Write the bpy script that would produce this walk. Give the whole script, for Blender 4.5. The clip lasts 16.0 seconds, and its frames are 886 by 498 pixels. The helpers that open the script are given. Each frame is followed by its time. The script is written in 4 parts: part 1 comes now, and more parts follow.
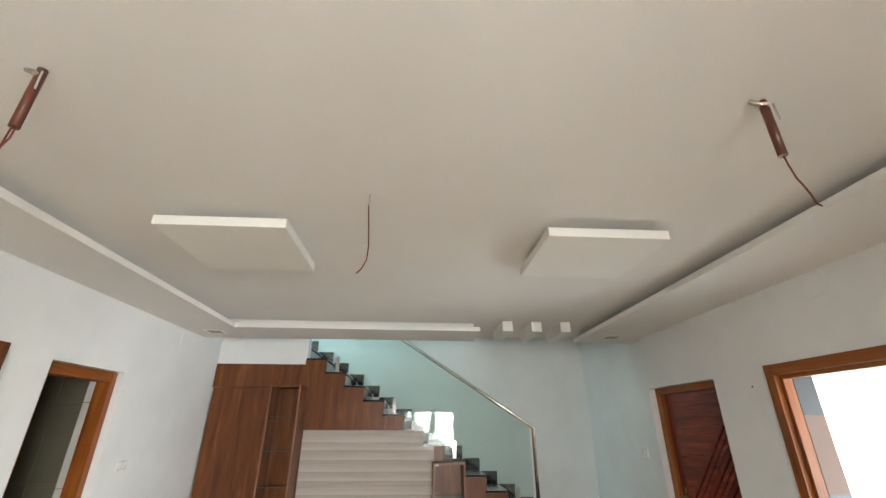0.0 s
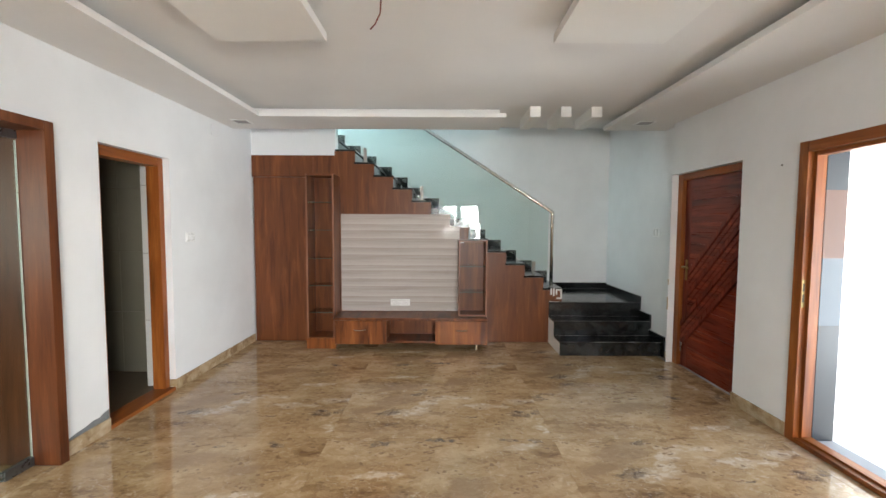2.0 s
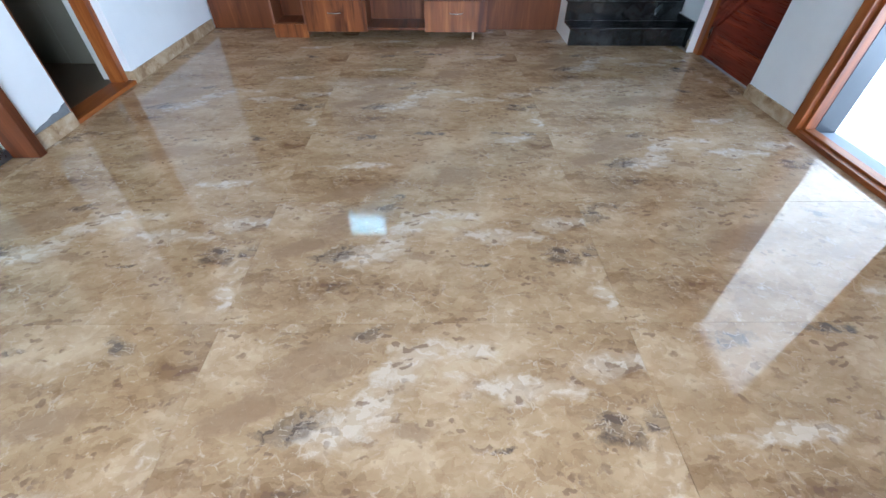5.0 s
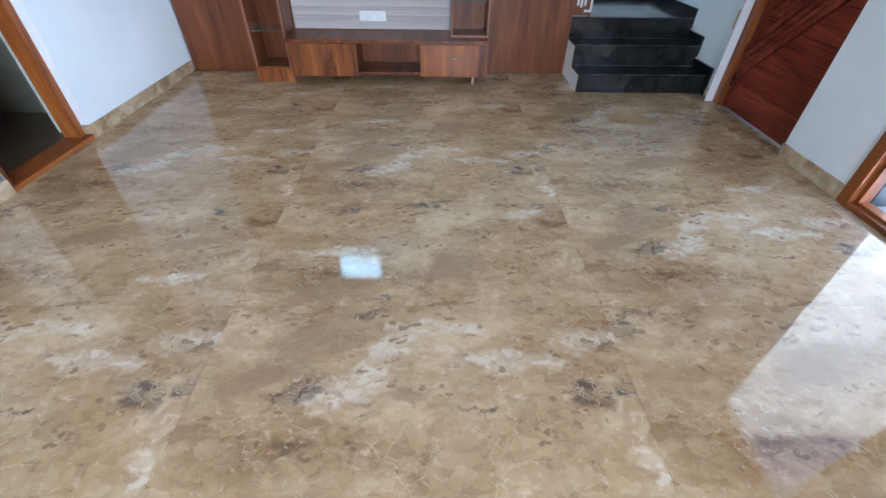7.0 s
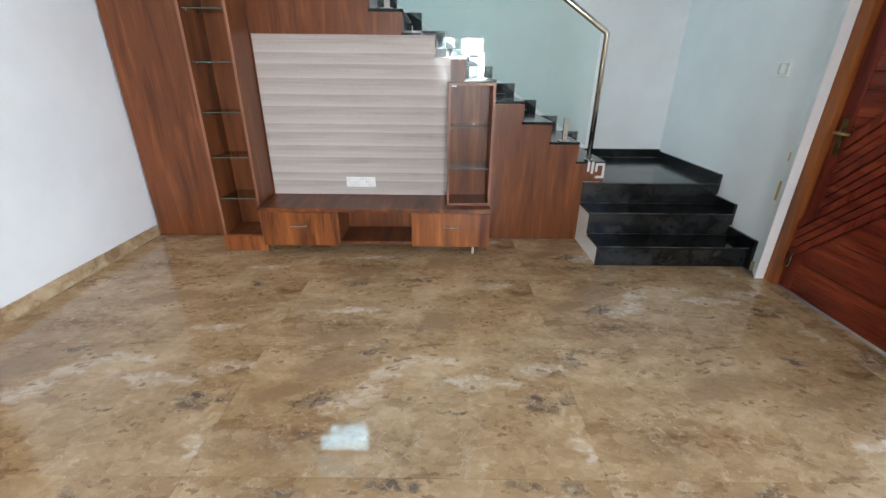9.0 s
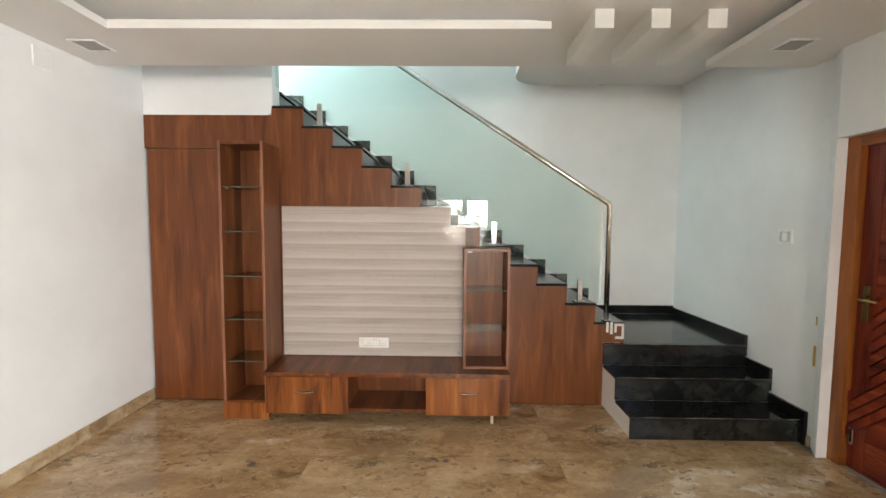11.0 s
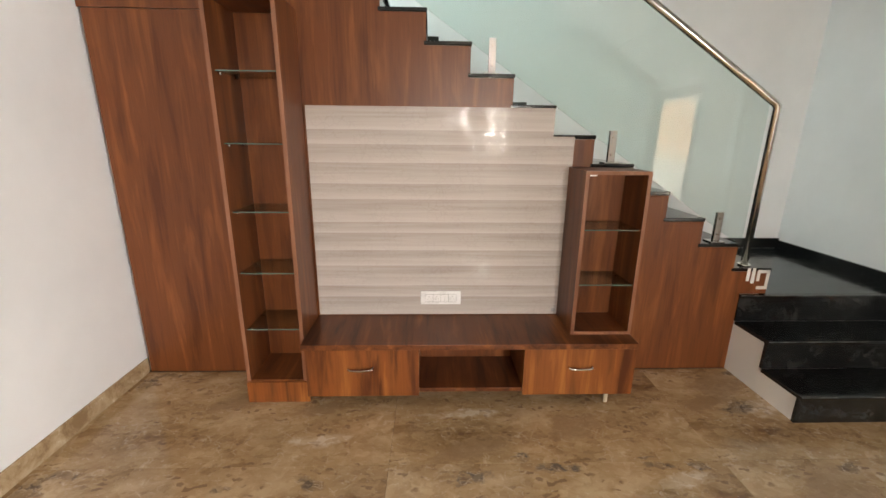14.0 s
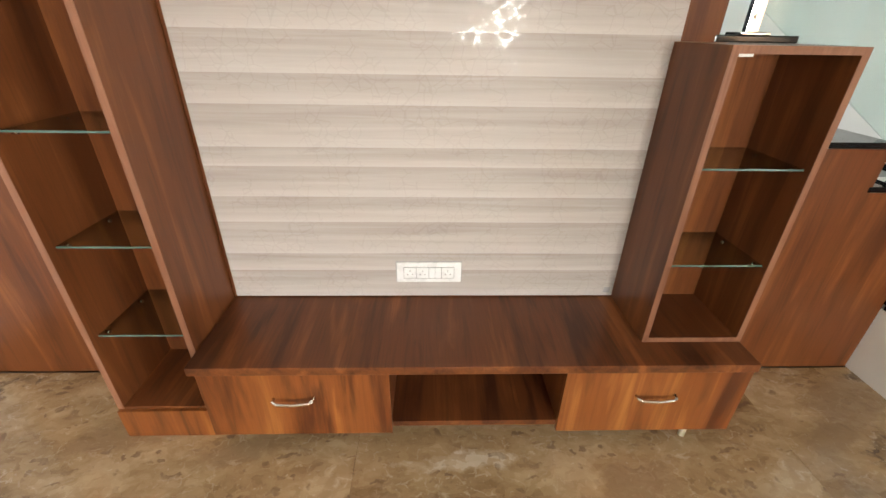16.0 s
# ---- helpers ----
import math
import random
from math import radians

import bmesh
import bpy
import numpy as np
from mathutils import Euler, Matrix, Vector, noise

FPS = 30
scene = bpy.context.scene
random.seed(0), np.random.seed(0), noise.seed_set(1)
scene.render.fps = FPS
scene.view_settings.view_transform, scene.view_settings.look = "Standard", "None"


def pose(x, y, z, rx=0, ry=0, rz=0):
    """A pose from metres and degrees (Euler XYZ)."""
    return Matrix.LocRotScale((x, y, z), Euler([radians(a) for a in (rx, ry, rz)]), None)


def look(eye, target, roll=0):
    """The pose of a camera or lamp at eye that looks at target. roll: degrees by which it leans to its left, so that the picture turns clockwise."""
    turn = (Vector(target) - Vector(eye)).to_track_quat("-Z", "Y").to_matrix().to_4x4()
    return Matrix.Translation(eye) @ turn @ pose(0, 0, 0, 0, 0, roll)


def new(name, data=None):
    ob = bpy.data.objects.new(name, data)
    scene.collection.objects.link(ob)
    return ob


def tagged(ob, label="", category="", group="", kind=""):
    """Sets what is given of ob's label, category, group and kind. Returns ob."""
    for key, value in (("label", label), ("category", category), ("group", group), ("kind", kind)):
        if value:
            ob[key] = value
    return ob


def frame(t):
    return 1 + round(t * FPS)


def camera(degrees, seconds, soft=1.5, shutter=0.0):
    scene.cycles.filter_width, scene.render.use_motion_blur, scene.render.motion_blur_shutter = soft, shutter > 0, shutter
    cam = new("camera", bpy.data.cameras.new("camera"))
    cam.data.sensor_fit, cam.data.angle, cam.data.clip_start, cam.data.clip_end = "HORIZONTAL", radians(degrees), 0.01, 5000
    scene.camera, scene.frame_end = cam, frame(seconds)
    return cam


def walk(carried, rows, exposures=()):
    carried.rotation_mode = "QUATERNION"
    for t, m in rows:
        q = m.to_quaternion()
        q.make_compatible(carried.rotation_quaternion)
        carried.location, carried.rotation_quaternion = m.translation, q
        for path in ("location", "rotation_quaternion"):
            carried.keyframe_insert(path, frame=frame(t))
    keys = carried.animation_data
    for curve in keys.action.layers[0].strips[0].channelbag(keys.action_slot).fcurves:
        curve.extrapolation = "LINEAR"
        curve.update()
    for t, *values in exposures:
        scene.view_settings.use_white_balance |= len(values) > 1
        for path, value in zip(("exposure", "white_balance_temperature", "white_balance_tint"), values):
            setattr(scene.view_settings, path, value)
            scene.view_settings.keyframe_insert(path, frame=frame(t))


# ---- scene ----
cam = camera(93.9, 16.0)
PATH = [
    (0, (0.267, -5.276, 1.668), (0.381, -3.442, 2.459), 0.2),
    (0.5, (0.277, -5.246, 1.605), (0.334, -3.32, 2.14), 0.1),
    (1, (0.284, -5.234, 1.536), (0.314, -3.25, 1.781), 0.1),
    (1.5, (0.279, -5.253, 1.516), (0.291, -3.253, 1.554), 0.2),
    (2, (0.289, -5.253, 1.505), (0.29, -3.256, 1.387), 0.3),
    (2.5, (0.288, -5.208, 1.454), (0.285, -3.244, 1.076), 0.3),
    (3, (0.334, -5.138, 1.37), (0.322, -3.29, 0.606), 0.2),
    (3.5, (0.335, -5.102, 1.303), (0.334, -3.418, 0.224), 0.2),
    (4, (0.328, -5.097, 1.302), (0.336, -3.556, 0.027), 0.2),
    (6.3, (0.341, -4.712, 1.331), (0.379, -3.255, -0.039), 1.0),
    (6.5, (0.34, -4.645, 1.335), (0.376, -3.17, -0.016), 0.9),
    (7, (0.356, -4.435, 1.337), (0.388, -2.9, 0.054), 0.9),
    (7.5, (0.383, -4.172, 1.336), (0.415, -2.577, 0.13), 0.8),
    (8, (0.384, -3.91, 1.324), (0.404, -2.243, 0.218), 0.7),
    (8.5, (0.408, -3.678, 1.342), (0.412, -1.925, 0.379), 0.5),
    (9, (0.454, -3.489, 1.397), (0.455, -1.654, 0.602), 0.6),
    (9.5, (0.488, -3.43, 1.437), (0.477, -1.521, 0.842), 0.4),
    (10, (0.493, -3.413, 1.498), (0.481, -1.453, 1.1), 0.4),
    (10.2, (0.492, -3.405, 1.515), (0.478, -1.431, 1.198), 0.4),
    (12.3, (-0.06, -3.245, 1.482), (-0.097, -1.246, 1.41), 0.5),
    (12.5, (-0.11, -3.173, 1.474), (-0.138, -1.176, 1.383), 0.4),
    (13, (-0.171, -2.947, 1.477), (-0.176, -0.957, 1.28), 0.4),
    (13.5, (-0.233, -2.686, 1.471), (-0.202, -0.715, 1.129), 0.4),
    (14, (-0.315, -2.409, 1.479), (-0.254, -0.481, 0.951), 0.6),
    (14.5, (-0.313, -2.107, 1.446), (-0.242, -0.234, 0.75), 0.6),
    (15, (-0.281, -1.813, 1.438), (-0.214, 0.006, 0.61), 0.8),
    (15.5, (-0.295, -1.498, 1.384), (-0.215, 0.285, 0.48), 1.2),
    (16, (-0.243, -1.374, 1.337), (-0.184, 0.390, 0.394), 1.0),
]
EXPOSURE = [(0, 1.95, 6900, 6), (0.7, 2.2, 6950, 6), (1.5, 2.25, 6800, 7), (2.5, 2.1, 6500, 10), (4.0, 2.3, 5150, 6), (6.5, 2.34, 5050, 6), (8.0, 2.48, 5350, 6), (9.0, 2.5, 6100, 8),
            (10.2, 2.5, 7350, 10), (12.3, 2.36, 7200, 11), (13.5, 2.4, 7600, 14), (15.0, 2.76, 7600, 14), (16.0, 2.92, 7150, 8)]
walk(cam, [(t, look(eye, target, roll)) for t, eye, target, roll in PATH], EXPOSURE)

# ---- world, sun, large lights ----
world = bpy.data.worlds.new("sky")
scene.world = world
world.use_nodes = True
wn = world.node_tree.nodes
sky = wn.new("ShaderNodeTexSky")
sky.sky_type, sky.sun_disc = "NISHITA", False
sky.sun_elevation, sky.sun_rotation = radians(49.3), radians(230.0)
world.node_tree.links.new(sky.outputs[0], wn["Background"].inputs[0])
wn["Background"].inputs[1].default_value = 0.15
sun = new("sun", bpy.data.lights.new("sun", "SUN"))
sun.data.energy, sun.data.angle, sun.data.color = 5.0, radians(0.5), (1.0, 0.95, 0.88)
sun.matrix_world = look((-0.5, -0.42, 0.76), (0, 0, 0))


def area_lamp(name, eye, target, w, h, watts, colour):
    """A rectangular lamp of that size that stands in for daylight."""
    data = bpy.data.lights.new(name, "AREA")
    data.shape, data.size, data.size_y, data.energy, data.color = "RECTANGLE", w, h, watts, colour
    ob = new(name, data)
    ob.matrix_world = look(eye, target)
    return ob


area_lamp("daylight_back_window", (1.0, -7.45, 1.75), (-1.9, -3.4, 0.6), 2.2, 1.3, 160, (0.985, 0.985, 0.985))
# unseen fill lamp added in the yard to brighten the left wall
area_lamp("fill_side_yard", (5.9, -4.2, 0.8), (0.9, -2.3, 1.4), 2.1, 2.2, 80, (0.84, 0.92, 1.0))
area_lamp("daylight_stair_window", (-1.04, 1.28, 3.85), (-1.04, 0, 3.8), 0.78, 0.6, 4.0, (0.75, 0.95, 1.0))
# unseen lamp added high on the left to light the stairwell
area_lamp("fill_upper_stair", (-2.2, 0.66, 3.95), (0, 0.66, 3.7), 0.9, 1.6, 11, (0.66, 0.94, 1.0))
# unseen fill lamp added to brighten the room beyond the glass door
area_lamp("fill_left_room", (-4.4, -5.48, 1.5), (-4.4, 0, 0.9), 0.95, 1.0, 15, (0.95, 0.98, 1.0))


# ---- materials ----
def material(name):
    m = bpy.data.materials.new(name)
    m.use_nodes = True
    n = m.node_tree.nodes
    return m, n, m.node_tree.links, n["Principled BSDF"]


def coords(n, l, scale=(1, 1, 1), rotation=(0, 0, 0), kind="Object"):
    tc = n.new("ShaderNodeTexCoord")
    mp = n.new("ShaderNodeMapping")
    mp.inputs["Scale"].default_value = scale
    mp.inputs["Rotation"].default_value = rotation
    l.new(tc.outputs[kind], mp.inputs["Vector"])
    return mp.outputs[0]


def noise_tex(n, l, vec, scale, detail=4, rough=0.55, distort=0.0):
    t = n.new("ShaderNodeTexNoise")
    t.inputs["Scale"].default_value, t.inputs["Detail"].default_value = scale, detail
    t.inputs["Roughness"].default_value, t.inputs["Distortion"].default_value = rough, distort
    l.new(vec, t.inputs["Vector"])
    return t.outputs["Fac"]


def ramp(n, l, fac, stops):
    r = n.new("ShaderNodeValToRGB")
    while len(r.color_ramp.elements) < len(stops):
        r.color_ramp.elements.new(0.5)
    for e, (p, c) in zip(r.color_ramp.elements, stops):
        e.position = p
        e.color = (*c, 1) if len(c) == 3 else c
    l.new(fac, r.inputs[0])
    return r.outputs[0]


def mix(n, l, fac, a, b, mode="MIX"):
    m = n.new("ShaderNodeMix")
    m.data_type, m.blend_type = "RGBA", mode
    for sock, v in ((m.inputs[0], fac), (m.inputs[6], a), (m.inputs[7], b)):
        if isinstance(v, (int, float)):
            sock.default_value = v
        elif isinstance(v, tuple):
            sock.default_value = (*v, 1)
        else:
            l.new(v, sock)
    return m.outputs[2]


def maths(n, l, op, a, b=0.0):
    m = n.new("ShaderNodeMath")
    m.operation = op
    for sock, v in ((m.inputs[0], a), (m.inputs[1], b)):
        if isinstance(v, (int, float)):
            sock.default_value = v
        else:
            l.new(v, sock)
    return m.outputs[0]


def bump(n, l, bsdf, height, strength=0.1, distance=0.005):
    b = n.new("ShaderNodeBump")
    b.inputs["Strength"].default_value, b.inputs["Distance"].default_value = strength, distance
    l.new(height, b.inputs["Height"])
    l.new(b.outputs[0], bsdf.inputs["Normal"])


def grey(v):
    return (v, v, v)


def paint(name, colour, rough=0.6, dirt=0.06):
    """Rolled emulsion paint with faint roller texture and smudges."""
    m, n, l, b = material(name)
    v = coords(n, l)
    big = noise_tex(n, l, v, 0.9, 5, 0.6)
    small = noise_tex(n, l, v, 60, 3, 0.6)
    dark = tuple(c * (1 - dirt * 2) for c in colour)
    c = ramp(n, l, big, [(0.3, dark), (0.62, colour)])
    l.new(c, b.inputs["Base Color"])
    b.inputs["Roughness"].default_value = rough
    bump(n, l, b, small, 0.12, 0.002)
    return m


def wood(name, dark, mid, light, grain="z", rough=0.34, scale=1.0, contrast=1.0):
    """Wood grain that runs along one axis: broad streaks, flames and fine pores."""
    m, n, l, b = material(name)
    sc = {"x": (0.8, 7, 7), "y": (7, 0.8, 7), "z": (7, 7, 0.8)}[grain]
    sc = tuple(k * scale for k in sc)
    bands = noise_tex(n, l, coords(n, l, sc), 1.7, 3, 0.5, 0.6)
    flame = noise_tex(n, l, coords(n, l, tuple(k * (3.2 if k > 3 else 2.0) for k in sc)), 1.0, 5, 0.65, 1.2)
    fine = noise_tex(n, l, coords(n, l, tuple(k * (22 if k > 3 else 3.0) for k in sc)), 1.0, 3, 0.7, 0.2)
    blend = maths(n, l, "ADD", maths(n, l, "MULTIPLY", bands, 0.70), maths(n, l, "MULTIPLY", flame, 0.30))
    c = ramp(n, l, blend, [(0.37, dark), (0.48, mid), (0.53, mid), (0.64, light)])
    pores = ramp(n, l, fine, [(0.36, grey(0.17 * contrast)), (0.52, grey(0))])
    c = mix(n, l, pores, c, tuple(x * 0.5 for x in dark))
    l.new(c, b.inputs["Base Color"])
    l.new(ramp(n, l, fine, [(0.2, grey(rough - 0.05)), (0.8, grey(rough + 0.09))]), b.inputs["Roughness"])
    b.inputs["Specular IOR Level"].default_value = 0.35
    bump(n, l, b, fine, 0.04, 0.001)
    return m


def spots(n, l, vec, places):
    """Distance field of soft ellipses at (x, y, half width, half depth, turn): below 1 inside one."""
    field = None
    for x, y, rx, ry, turn in places:
        mp = n.new("ShaderNodeMapping")
        mp.vector_type = "TEXTURE"
        mp.inputs["Location"].default_value = (x, y, 0)
        mp.inputs["Rotation"].default_value = (0, 0, radians(turn))
        mp.inputs["Scale"].default_value = (rx, ry, 1)
        l.new(vec, mp.inputs["Vector"])
        ln = n.new("ShaderNodeVectorMath")
        ln.operation = "LENGTH"
        l.new(mp.outputs[0], ln.inputs[0])
        field = ln.outputs["Value"] if field is None else maths(n, l, "MINIMUM", field, ln.outputs["Value"])
    return field


def marble(name, dark=(), cream=(), clean=(), tint=(0.055, 0.042, 0.038)):
    """Polished brown marble print. dark, cream, clean: where the slab shows broken dark stone, pale shards and plain brown."""
    m, n, l, b = material(name)
    v = coords(n, l)
    flat = n.new("ShaderNodeVectorMath")
    flat.operation = "MULTIPLY"
    l.new(v, flat.inputs[0])
    flat.inputs[1].default_value = (1, 1, 0)
    v = flat.outputs[0]

    def warped(scale, amount):
        w = n.new("ShaderNodeTexNoise")
        w.inputs["Scale"].default_value, w.inputs["Detail"].default_value, w.inputs["Roughness"].default_value = scale, 6, 0.6
        l.new(v, w.inputs["Vector"])
        c0 = n.new("ShaderNodeVectorMath")
        c0.operation = "SUBTRACT"
        l.new(w.outputs["Color"], c0.inputs[0])
        c0.inputs[1].default_value = (0.5, 0.5, 0.5)
        add = n.new("ShaderNodeVectorMath")
        add.operation = "MULTIPLY_ADD"
        l.new(c0.outputs[0], add.inputs[0])
        add.inputs[1].default_value = (amount * 1.5, amount, 0)
        l.new(v, add.inputs[2])
        return add.outputs[0]

    ws = warped(6.0, 0.16)
    st = n.new("ShaderNodeMapping")
    st.inputs["Scale"].default_value = (1.0, 1.9, 1.0)
    st.inputs["Rotation"].default_value = (0, 0, 0.14)
    l.new(ws, st.inputs["Vector"])
    long = st.outputs[0]

    def cells(scale, vec):
        t = n.new("ShaderNodeTexVoronoi")
        t.inputs["Scale"].default_value = scale
        l.new(vec, t.inputs["Vector"])
        h = n.new("ShaderNodeSeparateColor")
        l.new(t.outputs["Color"], h.inputs[0])
        return h.outputs[0]

    def edges(scale, vec, width):
        t = n.new("ShaderNodeTexVoronoi")
        t.feature = "DISTANCE_TO_EDGE"
        t.inputs["Scale"].default_value = scale
        l.new(vec, t.inputs["Vector"])
        return ramp(n, l, t.outputs["Distance"], [(0.0, grey(1)), (width, grey(0))])

    def zone(places, stops, wild=0.5):
        d = spots(n, l, ws, places)
        d = maths(n, l, "ADD", d, maths(n, l, "MULTIPLY", maths(n, l, "SUBTRACT", noise_tex(n, l, long, 9, 6, 0.7), 0.5), wild * 2))
        return ramp(n, l, d, stops)

    # soft drifts of tan and beige, broken into fragments
    tight = warped(16.0, 0.07)
    turned = n.new("ShaderNodeMapping")
    turned.inputs["Scale"].default_value = (1.0, 1.6, 1.0)
    turned.inputs["Rotation"].default_value = (0, 0, 0.2)
    l.new(tight, turned.inputs["Vector"])
    broken = turned.outputs[0]
    cloud = noise_tex(n, l, long, 1.5, 9, 0.6, 0.1)
    tone = maths(n, l, "ADD", maths(n, l, "MULTIPLY", cloud, 0.84), maths(n, l, "ADD", maths(n, l, "MULTIPLY", cells(11, broken), 0.085), maths(n, l, "MULTIPLY", cells(30, broken), 0.075)))
    c = ramp(n, l, tone, [(0.37, (0.250, 0.149, 0.073)), (0.46, (0.371, 0.241, 0.125)), (0.55, (0.448, 0.306, 0.169)), (0.65, (0.553, 0.404, 0.246))])
    plain_brown = grey(0)
    if clean:
        plain_brown = zone(clean, [(0.55, grey(0.62)), (1.25, grey(0))], 0.55)
        c = mix(n, l, plain_brown, c, (0.283, 0.176, 0.098))
    busy = maths(n, l, "SUBTRACT", 1.0, plain_brown) if clean else None

    def masked(fac):
        return maths(n, l, "MULTIPLY", fac, busy) if clean else fac

    # beige haze and hard cream shards
    if cream:
        haze = zone(cream, [(0.3, grey(0.62)), (3.0, grey(0))], 0.9)
        c = mix(n, l, haze, c, (0.607, 0.483, 0.349))
        cut = maths(n, l, "ADD", maths(n, l, "MULTIPLY", noise_tex(n, l, broken, 10, 8, 0.72, 0.3), 0.7), maths(n, l, "MULTIPLY", cells(20, broken), 0.3))
        hard = maths(n, l, "MULTIPLY", ramp(n, l, cut, [(0.49, grey(0)), (0.56, grey(1))]), zone(cream, [(0.5, grey(0.5)), (1.8, grey(0))], 1.2))
        c = mix(n, l, hard, c, (0.716, 0.620, 0.502))
    drift = noise_tex(n, l, long, 5.0, 9, 0.68, 0.3)
    c = mix(n, l, masked(ramp(n, l, drift, [(0.54, grey(0)), (0.68, grey(0.4))])), c, (0.553, 0.415, 0.271))
    # curled hair veins and tiny pale chips
    thin = ramp(n, l, noise_tex(n, l, v, 5, 4, 0.7), [(0.46, grey(0.05)), (0.58, grey(0.55))])
    short = ramp(n, l, noise_tex(n, l, ws, 22, 2, 0.5), [(0.47, grey(0)), (0.56, grey(1))])
    c = mix(n, l, masked(maths(n, l, "MULTIPLY", maths(n, l, "MULTIPLY", edges(17, tight, 0.05), short), thin)), c, (0.664, 0.542, 0.412))
    pale = ramp(n, l, noise_tex(n, l, tight, 48, 3, 0.6), [(0.63, grey(0)), (0.70, grey(0.45))])
    c = mix(n, l, masked(pale), c, (0.664, 0.542, 0.412))
    # brown chips, small and scattered
    chipn = n.new("ShaderNodeTexVoronoi")
    chipn.inputs["Scale"].default_value = 19
    l.new(long, chipn.inputs["Vector"])
    where = ramp(n, l, noise_tex(n, l, v, 4.2, 4, 0.65, 0.3), [(0.48, grey(0)), (0.58, grey(0.65))])
    rare = ramp(n, l, cells(19, long), [(0.45, grey(0)), (0.52, grey(1))])
    chip = maths(n, l, "MULTIPLY", ramp(n, l, chipn.outputs["Distance"], [(0.30, grey(1)), (0.40, grey(0))]), maths(n, l, "MULTIPLY", where, rare))
    c = mix(n, l, masked(chip), c, (0.172, 0.098, 0.059))
    # broken dark stone, crossed by pale threads
    if dark:
        body = zone(dark, [(0.5, grey(0.85)), (1.05, grey(0))], 1.0)
        body = maths(n, l, "MULTIPLY", body, ramp(n, l, cells(24, ws), [(0.1, grey(0.3)), (0.8, grey(1))]))
        c = mix(n, l, body, c, tint)
        thread = maths(n, l, "MULTIPLY", maths(n, l, "MULTIPLY", edges(24, tight, 0.06), short), zone(dark, [(0.9, grey(0.8)), (1.6, grey(0))], 0.5))
        c = mix(n, l, thread, c, (0.553, 0.430, 0.315))
    speck = ramp(n, l, noise_tex(n, l, ws, 42, 4, 0.7), [(0.30, grey(0.35)), (0.38, grey(0))])
    c = mix(n, l, speck, c, (0.211, 0.138, 0.088))
    l.new(c, b.inputs["Base Color"])
    l.new(ramp(n, l, noise_tex(n, l, v, 3, 5, 0.6), [(0.3, grey(0.025)), (0.75, grey(0.075))]), b.inputs["Roughness"])
    b.inputs["IOR"].default_value = 1.52
    return m


def stone_strip():
    """Beige marble strip with small brown clouds."""
    m, n, l, b = material("beige_marble_skirting")
    v = coords(n, l)
    c = ramp(n, l, noise_tex(n, l, v, 7, 8, 0.65, 0.5), [(0.36, (0.27, 0.175, 0.095)), (0.48, (0.43, 0.31, 0.185)), (0.66, (0.58, 0.47, 0.33))])
    l.new(c, b.inputs["Base Color"])
    l.new(ramp(n, l, noise_tex(n, l, v, 20, 4, 0.6), [(0.3, grey(0.12)), (0.7, grey(0.3))]), b.inputs["Roughness"])
    return m


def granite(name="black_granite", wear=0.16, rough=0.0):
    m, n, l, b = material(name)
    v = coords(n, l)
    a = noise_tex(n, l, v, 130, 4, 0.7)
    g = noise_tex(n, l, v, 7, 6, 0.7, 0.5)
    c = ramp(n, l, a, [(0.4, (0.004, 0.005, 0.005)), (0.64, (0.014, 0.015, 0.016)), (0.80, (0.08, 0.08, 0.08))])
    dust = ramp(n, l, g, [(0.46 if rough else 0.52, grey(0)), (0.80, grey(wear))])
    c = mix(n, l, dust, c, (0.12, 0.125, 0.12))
    l.new(c, b.inputs["Base Color"])
    l.new(ramp(n, l, g, [(0.35, grey(0.08 + rough)), (0.75, grey(0.24 + rough))]), b.inputs["Roughness"])
    return m


def glass(name, tint, ior=1.5, rough=0.0, haze=0.0):
    """A clear pane: tinted see-through with a glossy face."""
    m, n, l, b = material(name)
    n.remove(b)
    tr = n.new("ShaderNodeBsdfTransparent")
    tr.inputs[0].default_value = (*tint, 1)
    gl = n.new("ShaderNodeBsdfGlossy")
    gl.inputs["Roughness"].default_value = rough
    fr = n.new("ShaderNodeLayerWeight")
    base_gloss = ((ior - 1) / (ior + 1)) ** 2
    gloss = maths(n, l, "ADD", maths(n, l, "MULTIPLY", maths(n, l, "POWER", fr.outputs["Facing"], 5.0), 1 - base_gloss), base_gloss)
    mx = n.new("ShaderNodeMixShader")
    l.new(gloss, mx.inputs[0])
    base = tr.outputs[0]
    if haze:
        df = n.new("ShaderNodeBsdfDiffuse")
        df.inputs[0].default_value = (0.75, 0.88, 0.86, 1)
        hz = n.new("ShaderNodeMixShader")
        l.new(ramp(n, l, noise_tex(n, l, coords(n, l), 1.6, 5, 0.6), [(0.3, grey(haze * 0.6)), (0.7, grey(haze * 1.3))]), hz.inputs[0])
        l.new(base, hz.inputs[1])
        l.new(df.outputs[0], hz.inputs[2])
        base = hz.outputs[0]
    l.new(base, mx.inputs[1])
    l.new(gl.outputs[0], mx.inputs[2])
    l.new(mx.outputs[0], n["Material Output"].inputs[0])
    return m


